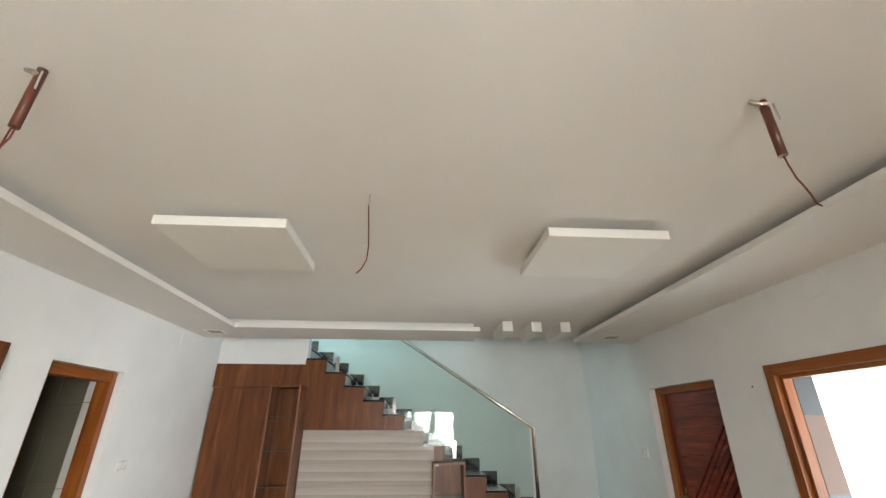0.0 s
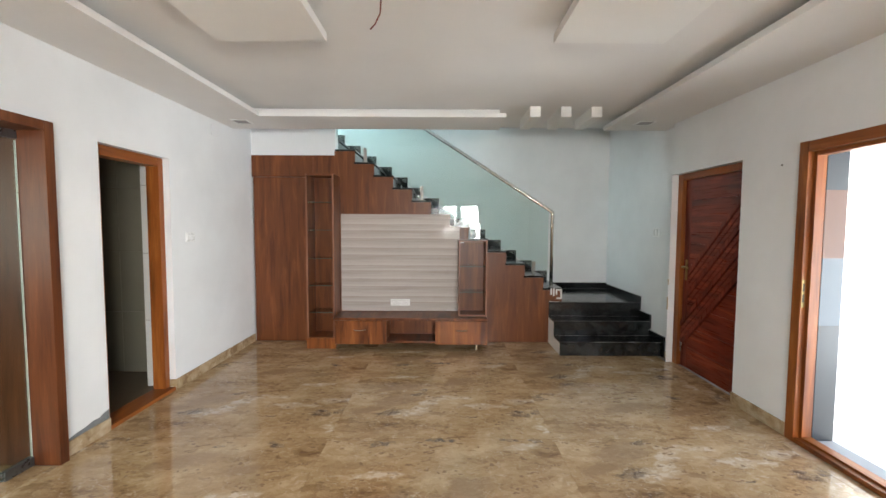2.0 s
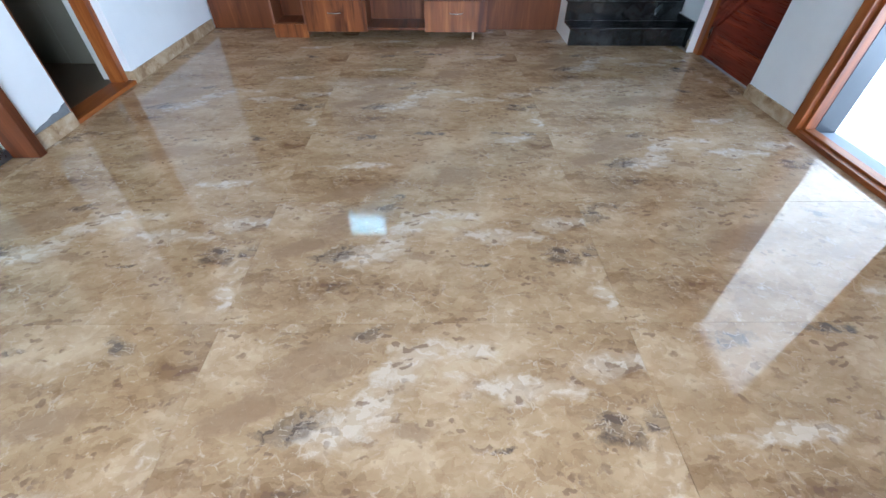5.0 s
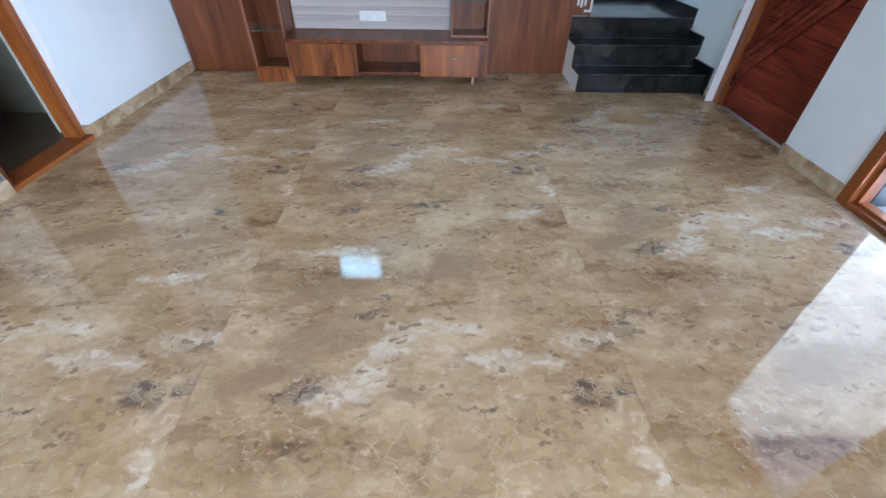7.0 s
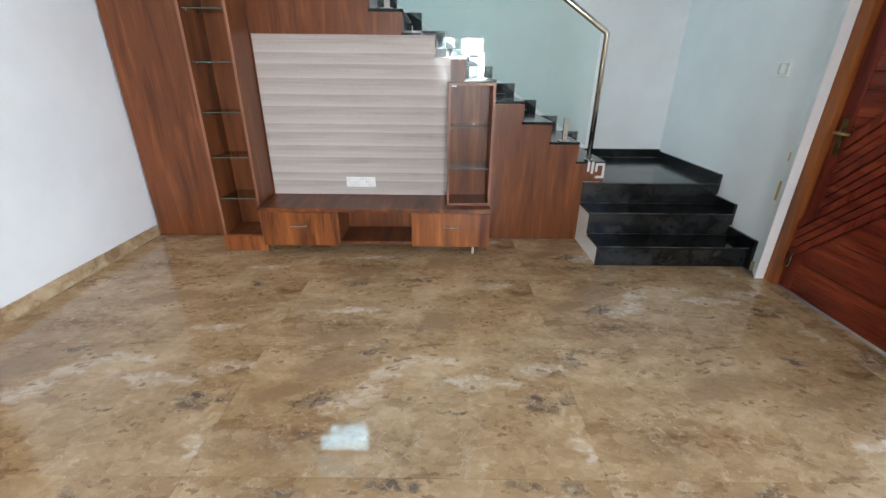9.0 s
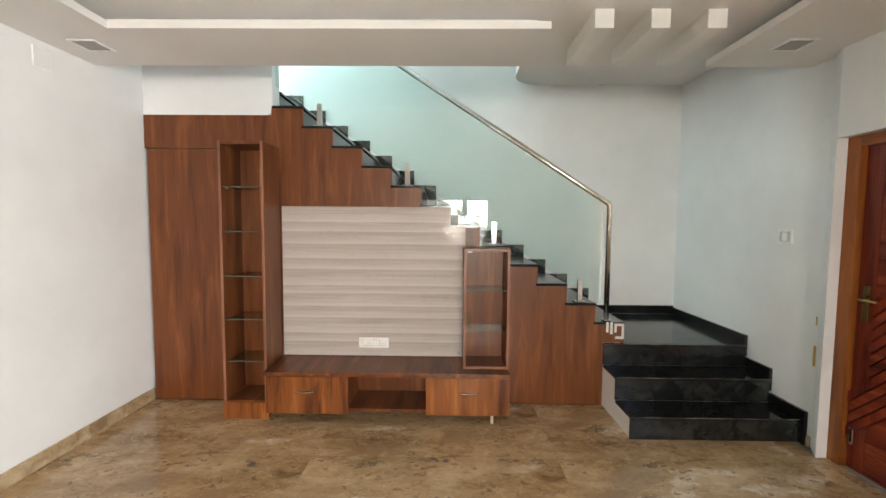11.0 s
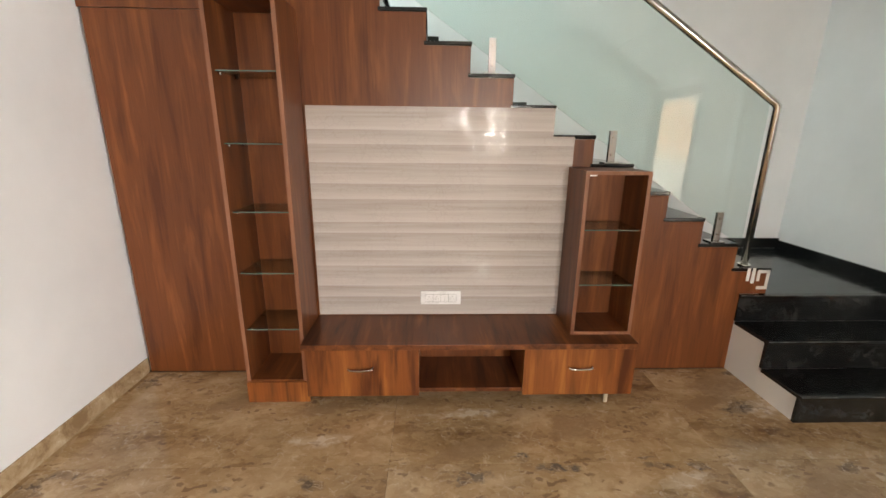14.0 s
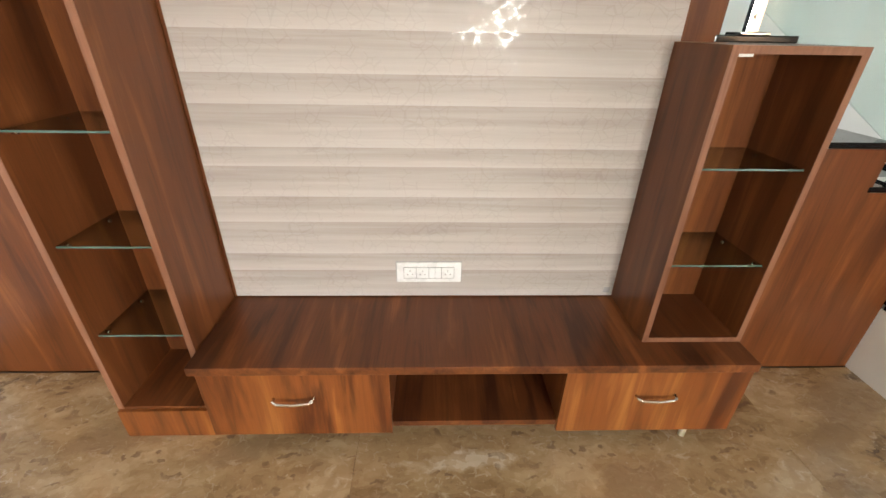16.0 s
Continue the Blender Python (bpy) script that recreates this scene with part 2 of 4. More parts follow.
def plain(name, colour, rough=0.5, metal=0.0, wear=0.0):
    m, n, l, b = material(name)
    v = coords(n, l)
    s = noise_tex(n, l, v, 25, 4, 0.6)
    l.new(ramp(n, l, s, [(0.3, tuple(c * (0.9 - wear) for c in colour)), (0.7, colour)]), b.inputs["Base Color"])
    l.new(ramp(n, l, s, [(0.3, grey(max(0.02, rough * 0.8))), (0.7, grey(rough * 1.15))]), b.inputs["Roughness"])
    b.inputs["Metallic"].default_value = metal
    return m


def laminate():
    """Pale laminate: horizontal bands of bleached wood, and a gloss crackle print that shows where it mirrors light."""
    m, n, l, b = material("pale_striped_laminate")
    geo = n.new("ShaderNodeTexCoord")
    sep = n.new("ShaderNodeSeparateXYZ")
    l.new(geo.outputs["Generated"], sep.inputs[0])
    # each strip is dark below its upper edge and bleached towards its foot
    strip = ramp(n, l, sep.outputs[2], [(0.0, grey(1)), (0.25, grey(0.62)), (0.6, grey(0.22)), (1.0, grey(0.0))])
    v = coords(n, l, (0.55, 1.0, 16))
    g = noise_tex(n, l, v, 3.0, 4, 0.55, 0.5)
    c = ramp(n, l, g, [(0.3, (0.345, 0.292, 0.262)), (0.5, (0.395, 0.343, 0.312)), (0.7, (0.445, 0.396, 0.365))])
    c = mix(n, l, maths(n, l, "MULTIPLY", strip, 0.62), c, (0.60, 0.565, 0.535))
    l.new(c, b.inputs["Base Color"])
    vo = n.new("ShaderNodeTexVoronoi")
    vo.feature = "DISTANCE_TO_EDGE"
    vo.inputs["Scale"].default_value = 27
    l.new(coords(n, l), vo.inputs["Vector"])
    line = ramp(n, l, vo.outputs["Distance"], [(0.030, grey(1)), (0.044, grey(0))])
    smear = ramp(n, l, noise_tex(n, l, coords(n, l), 16, 4, 0.6, 0.3), [(0.42, grey(0.62)), (0.64, grey(0.50))])
    fl = n.new("ShaderNodeTexVoronoi")
    fl.inputs["Scale"].default_value = 70
    l.new(coords(n, l), fl.inputs["Vector"])
    hue = n.new("ShaderNodeSeparateColor")
    l.new(fl.outputs["Color"], hue.inputs[0])
    fleck = ramp(n, l, maths(n, l, "MULTIPLY", hue.outputs[0], noise_tex(n, l, coords(n, l), 12, 4, 0.6)), [(0.30, grey(0)), (0.40, grey(1))])
    smear = mix(n, l, fleck, smear, grey(0.31))
    clump = ramp(n, l, noise_tex(n, l, coords(n, l), 6, 2, 0.5), [(0.47, grey(0)), (0.50, grey(1))])
    rough = mix(n, l, maths(n, l, "MULTIPLY", line, clump), smear, grey(0.06))
    l.new(rough, b.inputs["Roughness"])
    b.inputs["Specular IOR Level"].default_value = 0.36
    return m


M_WALL = paint("white_wall_paint", (0.83, 0.84, 0.85))
M_CEIL = paint("white_ceiling_paint", (0.80, 0.785, 0.765), 0.75, 0.03)
M_LIP = paint("white_gypsum_edge", (0.84, 0.83, 0.80), 0.6, 0.03)
M_TILE = marble("brown_marble")
# the three prints of the floor slabs, from the far left corner of a slab
PRINTS = (
    marble("brown_marble_shards",
           [(0.38, -0.40, 0.13, 0.07, 20), (1.41, -0.435, 0.085, 0.075, -40), (1.54, -0.40, 0.06, 0.075, 0), (0.60, -0.04, 0.06, 0.055, 0), (0.41, -0.62, 0.07, 0.03, 20), (1.03, -0.49, 0.05, 0.012, 0)],
           [(1.45, -0.19, 0.16, 0.07, 8), (1.12, -0.28, 0.26, 0.06, -4), (0.97, -0.13, 0.13, 0.06, 0), (0.56, -0.38, 0.22, 0.10, 38), (0.72, -0.19, 0.18, 0.10, 38), (1.54, -0.66, 0.05, 0.09, 0)],
           [(0.40, -0.17, 0.26, 0.11, 32), (0.20, -0.36, 0.20, 0.07, 30), (0.76, -0.42, 0.14, 0.035, 0)], (0.085, 0.060, 0.048)),
    marble("brown_marble_grey_flaws",
           [(0.38, -0.085, 0.12, 0.055, 15), (0.79, -0.04, 0.13, 0.03, 0), (1.26, -0.025, 0.08, 0.025, 0), (1.44, -0.035, 0.07, 0.03, 0), (0.60, -0.775, 0.05, 0.035, 0), (1.22, -0.76, 0.06, 0.02, 0)],
           [(1.34, -0.12, 0.16, 0.05, 8), (0.40, -0.44, 0.22, 0.045, 5)],
           [(0.95, -0.55, 0.20, 0.10, 25), (0.40, -0.70, 0.22, 0.07, 20)], (0.115, 0.100, 0.088)),
    marble("brown_marble_plain_drift",
           [(0.06, -0.13, 0.07, 0.075, -25), (0.15, -0.04, 0.10, 0.03, 0), (0.87, -0.13, 0.05, 0.022, 10), (1.23, -0.11, 0.06, 0.03, -20)],
           [(1.25, -0.62, 0.20, 0.05, 8)],
           [(0.75, -0.30, 0.30, 0.09, 15), (1.15, -0.40, 0.18, 0.07, 10)], (0.105, 0.080, 0.065)),
)
M_GROUT = plain("brown_grout", (0.20, 0.155, 0.11), 0.8)
M_SKIRT = stone_strip()
M_GRANITE = granite()
M_RISER = granite("black_granite_riser", 0.3, 0.04)
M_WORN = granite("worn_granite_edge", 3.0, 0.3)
M_WOOD = wood("walnut_laminate", (0.092, 0.0268, 0.0088), (0.147, 0.0443, 0.0138), (0.225, 0.077, 0.0240), "z")
M_PORTAL = wood("dark_walnut_lining", (0.075, 0.021, 0.008), (0.125, 0.037, 0.013), (0.18, 0.06, 0.021), "z")
M_WOOD_Y = wood("walnut_laminate_top", (0.068, 0.0205, 0.008), (0.145, 0.044, 0.0145), (0.25, 0.086, 0.027), "y")
M_DRAWER = wood("walnut_laminate_drawer", (0.085, 0.023, 0.008), (0.22, 0.068, 0.018), (0.36, 0.132, 0.036), "z", scale=0.8)
M_EDGE = wood("walnut_edge_band", (0.17, 0.07, 0.04), (0.24, 0.105, 0.06), (0.30, 0.14, 0.085), "z")
M_FRAME = wood("teak_frame", (0.14, 0.036, 0.008), (0.255, 0.073, 0.015), (0.35, 0.115, 0.026), "z", 0.35)
M_FRAME_Y = wood("teak_rail", (0.14, 0.036, 0.008), (0.255, 0.073, 0.015), (0.35, 0.115, 0.026), "y", 0.35)
M_DOOR = wood("red_hardwood", (0.085, 0.011, 0.006), (0.165, 0.024, 0.011), (0.25, 0.045, 0.02), "z", 0.28)
M_DOOR_Y = wood("red_hardwood_boards", (0.09, 0.012, 0.006), (0.185, 0.029, 0.013), (0.31, 0.062, 0.026), "y", 0.28)
M_LAMI = laminate()
M_STEEL = plain("polished_steel", (0.74, 0.72, 0.68), 0.2, 1.0)
M_CHROME = plain("chrome", (0.75, 0.75, 0.74), 0.10, 1.0)
M_BRASS = plain("aged_brass", (0.36, 0.27, 0.12), 0.32, 1.0, 0.2)
M_GLASS = glass("railing_glass", (0.90, 0.965, 0.955), 1.5, 0.0, 0.05)
M_SHELF = glass("shelf_glass", (0.84, 0.89, 0.86), 1.45)
M_SHELFEDGE = plain("glass_edge", (0.085, 0.14, 0.12), 0.15)
M_DOORGLASS = glass("door_glass", (0.75, 0.80, 0.76), 1.5)
M_PANE = glass("window_glass", (0.95, 0.97, 0.97), 1.45)
M_PLASTIC = plain("white_plastic", (0.86, 0.86, 0.85), 0.3)
M_PLASTER = paint("rough_white_plaster", (0.80, 0.78, 0.75), 0.85, 0.12)
M_CEMENT = plain("grey_cement", (0.22, 0.23, 0.24), 0.9, 0, 0.2)
M_PVC = plain("brown_conduit", (0.12, 0.035, 0.022), 0.4)
M_WIRE = plain("red_wire", (0.15, 0.03, 0.02), 0.5)
M_WIREW = plain("pale_wire", (0.55, 0.52, 0.48), 0.5)
M_BATHF = paint("brown_bath_floor", (0.13, 0.095, 0.06), 0.35, 0.08)
M_GAP = plain("pale_plate_gap", (0.42, 0.41, 0.40), 0.5)
M_SEAM = plain("pale_switch_seam", (0.60, 0.60, 0.59), 0.5)
M_PATCH = plain("brushed_dark_steel", (0.20, 0.21, 0.22), 0.3, 0.9, 0.1)
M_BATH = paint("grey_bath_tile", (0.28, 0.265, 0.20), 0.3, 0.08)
M_SALMONH = paint("salmon_house_paint", (0.84, 0.54, 0.34), 0.8, 0.05)
M_COVER = plain("grey_light_cover", (0.36, 0.34, 0.34), 0.5)
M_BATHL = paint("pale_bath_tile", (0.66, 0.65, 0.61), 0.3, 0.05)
M_OUTW = paint("white_outdoor_tile", (0.76, 0.735, 0.675), 0.4, 0.04)
# four colours for the reflections painted on the outer reveal
M_REFL_SALMON = paint("salmon_reflection", (0.15, 0.080, 0.054), 0.6, 0.06)
M_REFL_BLUE = paint("light_blue_reflection", (0.05, 0.07, 0.09), 0.4, 0.06)
M_REFL_SLATE = paint("slate_reflection", (0.016, 0.019, 0.023), 0.35, 0.12)
M_REFL_GREY = paint("grey_reflection", (0.025, 0.031, 0.034), 0.4, 0.08)
M_GROUND = paint("outdoor_concrete", (0.36, 0.38, 0.39), 0.8, 0.1)
M_YELLOW = plain("ochre_putty", (0.55, 0.33, 0.10), 0.7)
M_WHITEPAINT = plain("white_paint_mark", (0.75, 0.73, 0.70), 0.6)
M_PEG = plain("pale_peg", (0.70, 0.60, 0.46), 0.5)
M_DARK = plain("dark_recess", (0.05, 0.05, 0.05), 0.7)


# ---- building helpers ----
def box(bm, x0, x1, y0, y1, z0, z1, bevel=0.0):
    """A block; bevel rounds its edges a little."""
    m = Matrix.Translation(((x0 + x1) / 2, (y0 + y1) / 2, (z0 + z1) / 2)) @ Matrix.Diagonal((x1 - x0, y1 - y0, z1 - z0, 1))
    made = bmesh.ops.create_cube(bm, size=1, matrix=m)
    if bevel:
        edges = list({e for v in made["verts"] for e in v.link_edges})
        bmesh.ops.bevel(bm, geom=edges, offset=bevel, segments=2, affect="EDGES", profile=0.6)
    return bm


def block(x0, x1, y0, y1, z0, z1, bevel=0.0):
    return box(bmesh.new(), x0, x1, y0, y1, z0, z1, bevel)


def prism(points, axis, a, b, bevel=0.0):
    """A solid from an outline in the plane across axis, from a to b along it."""
    bm = bmesh.new()
    put = {"x": lambda p, d: (d, p[0], p[1]), "y": lambda p, d: (p[0], d, p[1]), "z": lambda p, d: (p[0], p[1], d)}[axis]
    f = bm.faces.new([bm.verts.new(put(p, a)) for p in points])
    ext = bmesh.ops.extrude_face_region(bm, geom=[f])
    d = Vector(put((0, 0), b - a))
    bmesh.ops.translate(bm, vec=d, verts=[v for v in ext["geom"] if isinstance(v, bmesh.types.BMVert)])
    bmesh.ops.recalc_face_normals(bm, faces=bm.faces)
    if bevel:
        bmesh.ops.bevel(bm, geom=bm.edges[:], offset=bevel, segments=2, affect="EDGES")
    return bm


def tube(bm, points, radius, sides=14):
    """A round bar along a line of points, with mitred bends."""
    pts = [Vector(p) for p in points]
    rings = []
    for i, p in enumerate(pts):
        a = (p - pts[i - 1]).normalized() if i else (pts[1] - p).normalized()
        c = (pts[i + 1] - p).normalized() if i < len(pts) - 1 else a
        t = (a + c).normalized()
        up = Vector((0, 1, 0)) if abs(t.y) < 0.9 else Vector((1, 0, 0))
        u = t.cross(up).normalized()
        w = t.cross(u).normalized()
        s = 1 / max(0.5, t.dot(c))
        rings.append([bm.verts.new(p + (u * math.cos(k * 2 * math.pi / sides) * s + w * math.sin(k * 2 * math.pi / sides)) * radius) for k in range(sides)])
    for r, q in zip(rings, rings[1:]):
        for k in range(sides):
            f = bm.faces.new((r[k], r[(k + 1) % sides], q[(k + 1) % sides], q[k]))
            f.smooth = True
    bm.faces.new(rings[0])
    bm.faces.new(rings[-1])
    bmesh.ops.recalc_face_normals(bm, faces=bm.faces)
    return bm


def disc(bm, centre, axis, radius, depth, sides=20):
    """A short round plug; axis is the way that it points."""
    c, a = Vector(centre), Vector(axis).normalized()
    return tube(bm, [c, c + a * depth], radius, sides)


def mesh_of(name, bm, mat):
    me = bpy.data.meshes.new(name)
    bm.to_mesh(me)
    bm.free()
    me.materials.append(mat)
    return me


def part(name, bm, mat, parent=None, label=""):
    ob = new(name, mesh_of(name, bm, mat))
    if parent is not None:
        ob.parent = parent
        ob.matrix_parent_inverse = parent.matrix_world.inverted()
    return tagged(ob, label)


def thing(name, at, label, category, group=""):
    ob = new(name)
    ob.empty_display_size = 0.1
    ob.location = at
    ob.matrix_world = Matrix.Translation(at)
    return tagged(ob, label, category, group)


def structure(name, bm, mat, label, category):
    return tagged(part(name, bm, mat), label, category, "", "structure")


def pierced(u0, u1, z0, z1, holes):
    """The rectangles that remain of a wall round its openings."""
    us = sorted({u0, u1, *(h[0] for h in holes), *(h[1] for h in holes)})
    out = []
    for a, b in zip(us, us[1:]):
        mid = (a + b) / 2
        cuts = sorted((h[2], h[3]) for h in holes if h[0] < mid < h[1])
        low = z0
        for c, d in cuts:
            if c > low:
                out.append((a, b, low, c))
            low = d
        if low < z1:
            out.append((a, b, low, z1))
    return out


def wall_x(name, x0, x1, u0, u1, z0, z1, holes, mat, label):
    bm = bmesh.new()
    for a, b, c, d in pierced(u0, u1, z0, z1, holes):
        box(bm, x0, x1, a, b, c, d)
    bmesh.ops.remove_doubles(bm, verts=bm.verts, dist=1e-5)
    return structure(name, bm, mat, label, "wall")


def wall_y(name, y0, y1, u0, u1, z0, z1, holes, mat, label):
    bm = bmesh.new()
    for a, b, c, d in pierced(u0, u1, z0, z1, holes):
        box(bm, a, b, y0, y1, c, d)
    bmesh.ops.remove_doubles(bm, verts=bm.verts, dist=1e-5)
    return structure(name, bm, mat, label, "wall")


# ---- plan, in metres ----
XL, XR, XW = -2.12, 2.762, 2.835  # faces of the side walls; XW: right wall beside the stair
YB, YS = -6.60, 1.15            # wall behind the start, wall behind the stair
ZC, ZS = 2.70, 2.59             # ceiling, underside of the dropped border
RISE, GO = 0.158, 0.2395        # stair
NSTEP, X1, Z1 = 14, 1.815, 0.70

# ---- structure ----
floor = structure("floor", block(XL - 0.2, XR + 0.24, YB - 0.15, YS, -0.12, -0.012), M_GROUT, "polished brown marble slab floor with thin joints", "floor")
wall_x("wall_left", XL - 0.2, XL, YB, YS, 0, 2.84, [(-2.33, -1.58, 0, 2.07), (-4.36, -2.74, 0, 2.11)], M_WALL, "white painted wall with a doorway and a wood-lined portal")
wall_x("wall_right", XR, XR + 0.24, YB, -0.752, 0, 2.84, [(-1.80, -0.752, 0, 2.05), (-3.72, -2.38, 0, 2.075)], M_WALL, "white painted wall with two doorways")
structure("wall_right_jamb", block(XR, XR + 0.1, -3.72, -3.44, 0, 2.075), M_WALL, "thin white wall end beside the side entrance", "wall")
structure("wall_right_end", prism([(XR, -0.752), (XW, -0.63), (XR + 0.24, -0.63), (XR + 0.24, -0.752)], "z", 0, 2.84), M_WALL, "white wall end beside the red door", "wall")
structure("wall_right_stair", block(XW, XR + 0.24, -0.63, YS, 0, 2.84), M_WALL, "white painted wall beside the stair", "wall")
# the opening is added to hold the stairwell's fill lamp
wall_x("wall_stairwell_left", XL - 0.2, XL, -0.44, YS, 2.84, 5.2, [(0.18, 1.14, 3.0, 4.85)], M_WALL, "white upper stairwell wall with an opening added for a fill lamp")
# unseen box added behind the opening so that no sun enters the stairwell
wall_y("wall_sun_block_1", -0.44, -0.34, -3.9, XL - 0.2, 2.84, 5.2, [], M_WALL, "unseen white wall added to block sun at the upper opening")
wall_y("wall_sun_block_2", YS, YS + 0.1, -3.9, XL - 0.2, 2.84, 5.2, [], M_WALL, "unseen white wall added to block sun at the upper opening")
wall_x("wall_sun_block_3", -4.0, -3.9, -0.44, YS + 0.1, 2.84, 5.2, [], M_WALL, "unseen white wall added to block sun at the upper opening")
structure("floor_sun_block", block(-3.9, XL - 0.2, -0.34, YS, 2.70, 2.838), M_CEIL, "unseen slab added to close the sun block from below", "floor")
structure("ceiling_sun_block", block(-4.0, XL - 0.201, -0.44, YS + 0.1, 5.2, 5.32), M_CEIL, "unseen white slab added to close the sun block from above", "ceiling")
structure("wall_stairwell_right", block(XW, XR + 0.24, -0.44, YS, 2.84, 5.2), M_WALL, "white upper stairwell wall", "wall")
wall_y("wall_back", YB - 0.15, YB, XL - 0.2, XR + 0.2, 0, 2.84, [(-0.39, 1.36, 0.95, 2.10)], M_WALL, "white painted wall with a window")
wall_y("wall_stair", YS, YS + 0.2, XL - 0.2, XR + 0.2, 0, 5.2, [(-1.47, -0.61, 3.5, 4.2)], M_WALL, "white painted stairwell wall with a high window")
ceiling = structure("ceiling", block(XL - 0.2, XR + 0.2, YB - 0.15, -0.36, ZC, ZC + 0.14), M_CEIL, "flat white painted ceiling", "ceiling")
structure("wall_stairwell_upper", block(XL, XW, -0.42, -0.36, ZC + 0.142, 5.2), M_WALL, "white upper stairwell wall", "wall")
structure("ceiling_bar_bay", block(0.925, 2.12, -0.359, -0.12, ZC + 0.001, ZC + 0.14), M_CEIL, "white ceiling over the gypsum bars", "ceiling")
structure("ceiling_stairwell", block(XL - 0.2, XR + 0.2, -0.44, YS + 0.2, 5.2, 5.32), M_CEIL, "white ceiling high over the stair", "ceiling")
# wall above the wood panelling, its lower corner rounded
pts = [(XL, 2.364), (-1.115, 2.364)] + [(-1.115 + 0.05 * math.sin(a), 2.414 - 0.05 * math.cos(a)) for a in (0.4, 0.8, 1.2, 1.57)] + [(-1.065, 5.2), (XL, 5.2)]
structure("wall_over_panelling", prism(pts, "y", 0.004, 0.14), M_WALL, "white wall above the wooden panelling, rounded corner", "wall")
# slab over the landing with a rounded end
pts = [(XW, -0.36), (XW, YS), (1.30, YS)] + [(1.30 - 0.28 * math.sin(a), YS - 0.28 + 0.28 * math.cos(a)) for a in (0.4, 0.8, 1.2, 1.57)] + [(1.02, -0.36)]
structure("ceiling_landing", prism(pts, "z", 2.98, 3.14), M_CEIL, "white slab over the stair landing with a rounded end", "ceiling")
structure("floor_upper", block(XL, -1.56, 0.14, YS, 2.72, 2.86), M_CEIL, "upper floor slab at the stair head", "floor")

# dropped border of the ceiling: lower board, and a set-back upright with a second lip
def border(name, x0, x1, y0, y1, inner):
    bm = bmesh.new()
    box(bm, x0, x1, y0, y1, ZS, ZS + 0.042)
    a, b, c, d = x0, x1, y0, y1
    if inner == "x+":
        b -= 0.13
    elif inner == "x-":
        a += 0.13
    elif inner == "y-":
        c += 0.13
        b -= 0.05
    else:
        d -= 0.13
    box(bm, a, b, c, d, ZS + 0.042, ZC)
    return structure(name, bm, M_CEIL, "dropped white gypsum border with a shadow gap", "ceiling")


border("ceiling_border_left", XL, -1.575, YB, -1.0, "x+")
border("ceiling_border_right", 2.12, XW, YB, -0.44, "x-")
border("ceiling_border_stair", XL, 0.925, -1.0, -0.44, "y-")
border("ceiling_border_back", -1.575, 2.12, YB, YB + 0.6, "y+")
for x in (1.165, 1.476, 1.787):
    tagged(part("ceiling_bar", block(x, x + 0.106, -1.0, -0.44, ZS + 0.006, ZC, 0.002), M_LIP), "short white square gypsum bar under the ceiling", "ceiling bar", "ceiling bars by the stair")


def ceiling_panel(x0, y0):
    t = thing("ceiling_panel", (x0 + 0.33, y0 + 0.32, 2.60), "square white gypsum panel hung below the ceiling", "ceiling panel", "ceiling panels")
    part("board", block(x0, x0 + 0.665, y0, y0 + 0.642, 2.60, 2.652, 0.003), M_LIP, t)
    part("hanger", block(x0 + 0.15, x0 + 0.515, y0 + 0.15, y0 + 0.49, 2.652, ZC), M_CEIL, t)
    return t


ceiling_panel(-1.081, -3.332)
ceiling_panel(0.950, -3.332)

# skirting
def skirting(name, bm):
    return structure(name, bm, M_SKIRT, "brown marble skirting", "baseboard")


skirting("baseboard_left_1", block(XL, XL + 0.012, -1.58, -0.002, 0, 0.095, 0.002))
skirting("baseboard_left_2", block(XL, XL + 0.012, -2.70, -2.33, 0, 0.095, 0.002))
skirting("baseboard_left_3", block(XL, XL + 0.012, YB, -4.40, 0, 0.095, 0.002))
skirting("baseboard_left_reveal", block(XL - 0.054, XL + 0.012, -1.591, -1.5805, 0.03, 0.095, 0.002))
skirting("baseboard_right_1", block(XR - 0.012, XR, -2.366, -1.80, 0, 0.095, 0.002))
skirting("baseboard_right_2", block(XW - 0.012, XW, -0.628, -0.602, 0, 0.075, 0.002))
skirting("baseboard_right_3", block(XR - 0.012, XR, YB, -3.456, 0, 0.095, 0.002))
skirting("baseboard_back", block(XL + 0.012, XR - 0.012, YB, YB + 0.012, 0, 0.095, 0.002))
# bare cement above the short skirting
bm = prism([(-2.68, 0.095), (-2.335, 0.095), (-2.333, 0.16), (-2.37, 0.155), (-2.42, 0.135), (-2.47, 0.14), (-2.53, 0.125), (-2.60, 0.12), (-2.68, 0.105)], "x", XL - 0.001, XL + 0.002)
structure("wall_patch", bm, M_CEMENT, "unpainted strip of grey cement above the skirting", "wall")

# ---- the stair ----
stair = thing("staircase", (2.2, 0.3, 0), "black granite staircase with three entry steps and a landing", "staircase")
FY = (-0.555, -0.285, -0.015)
FZ = (0.165, 0.346, 0.527)
XS = 1.65
for y, z in zip(FY, FZ):
    part("base", block(XS + 0.003, XW - 0.028, y + 0.022, (FY + (0.3,))[FY.index(y) + 1] + 0.0215, 0, z - 0.022), M_PLASTER, stair, "white plastered side of the steps")
part("base", block(XS + 0.2, XW - 0.028, 0.323, YS - 0.024, 0, FZ[2] - 0.022), M_PLASTER, stair)
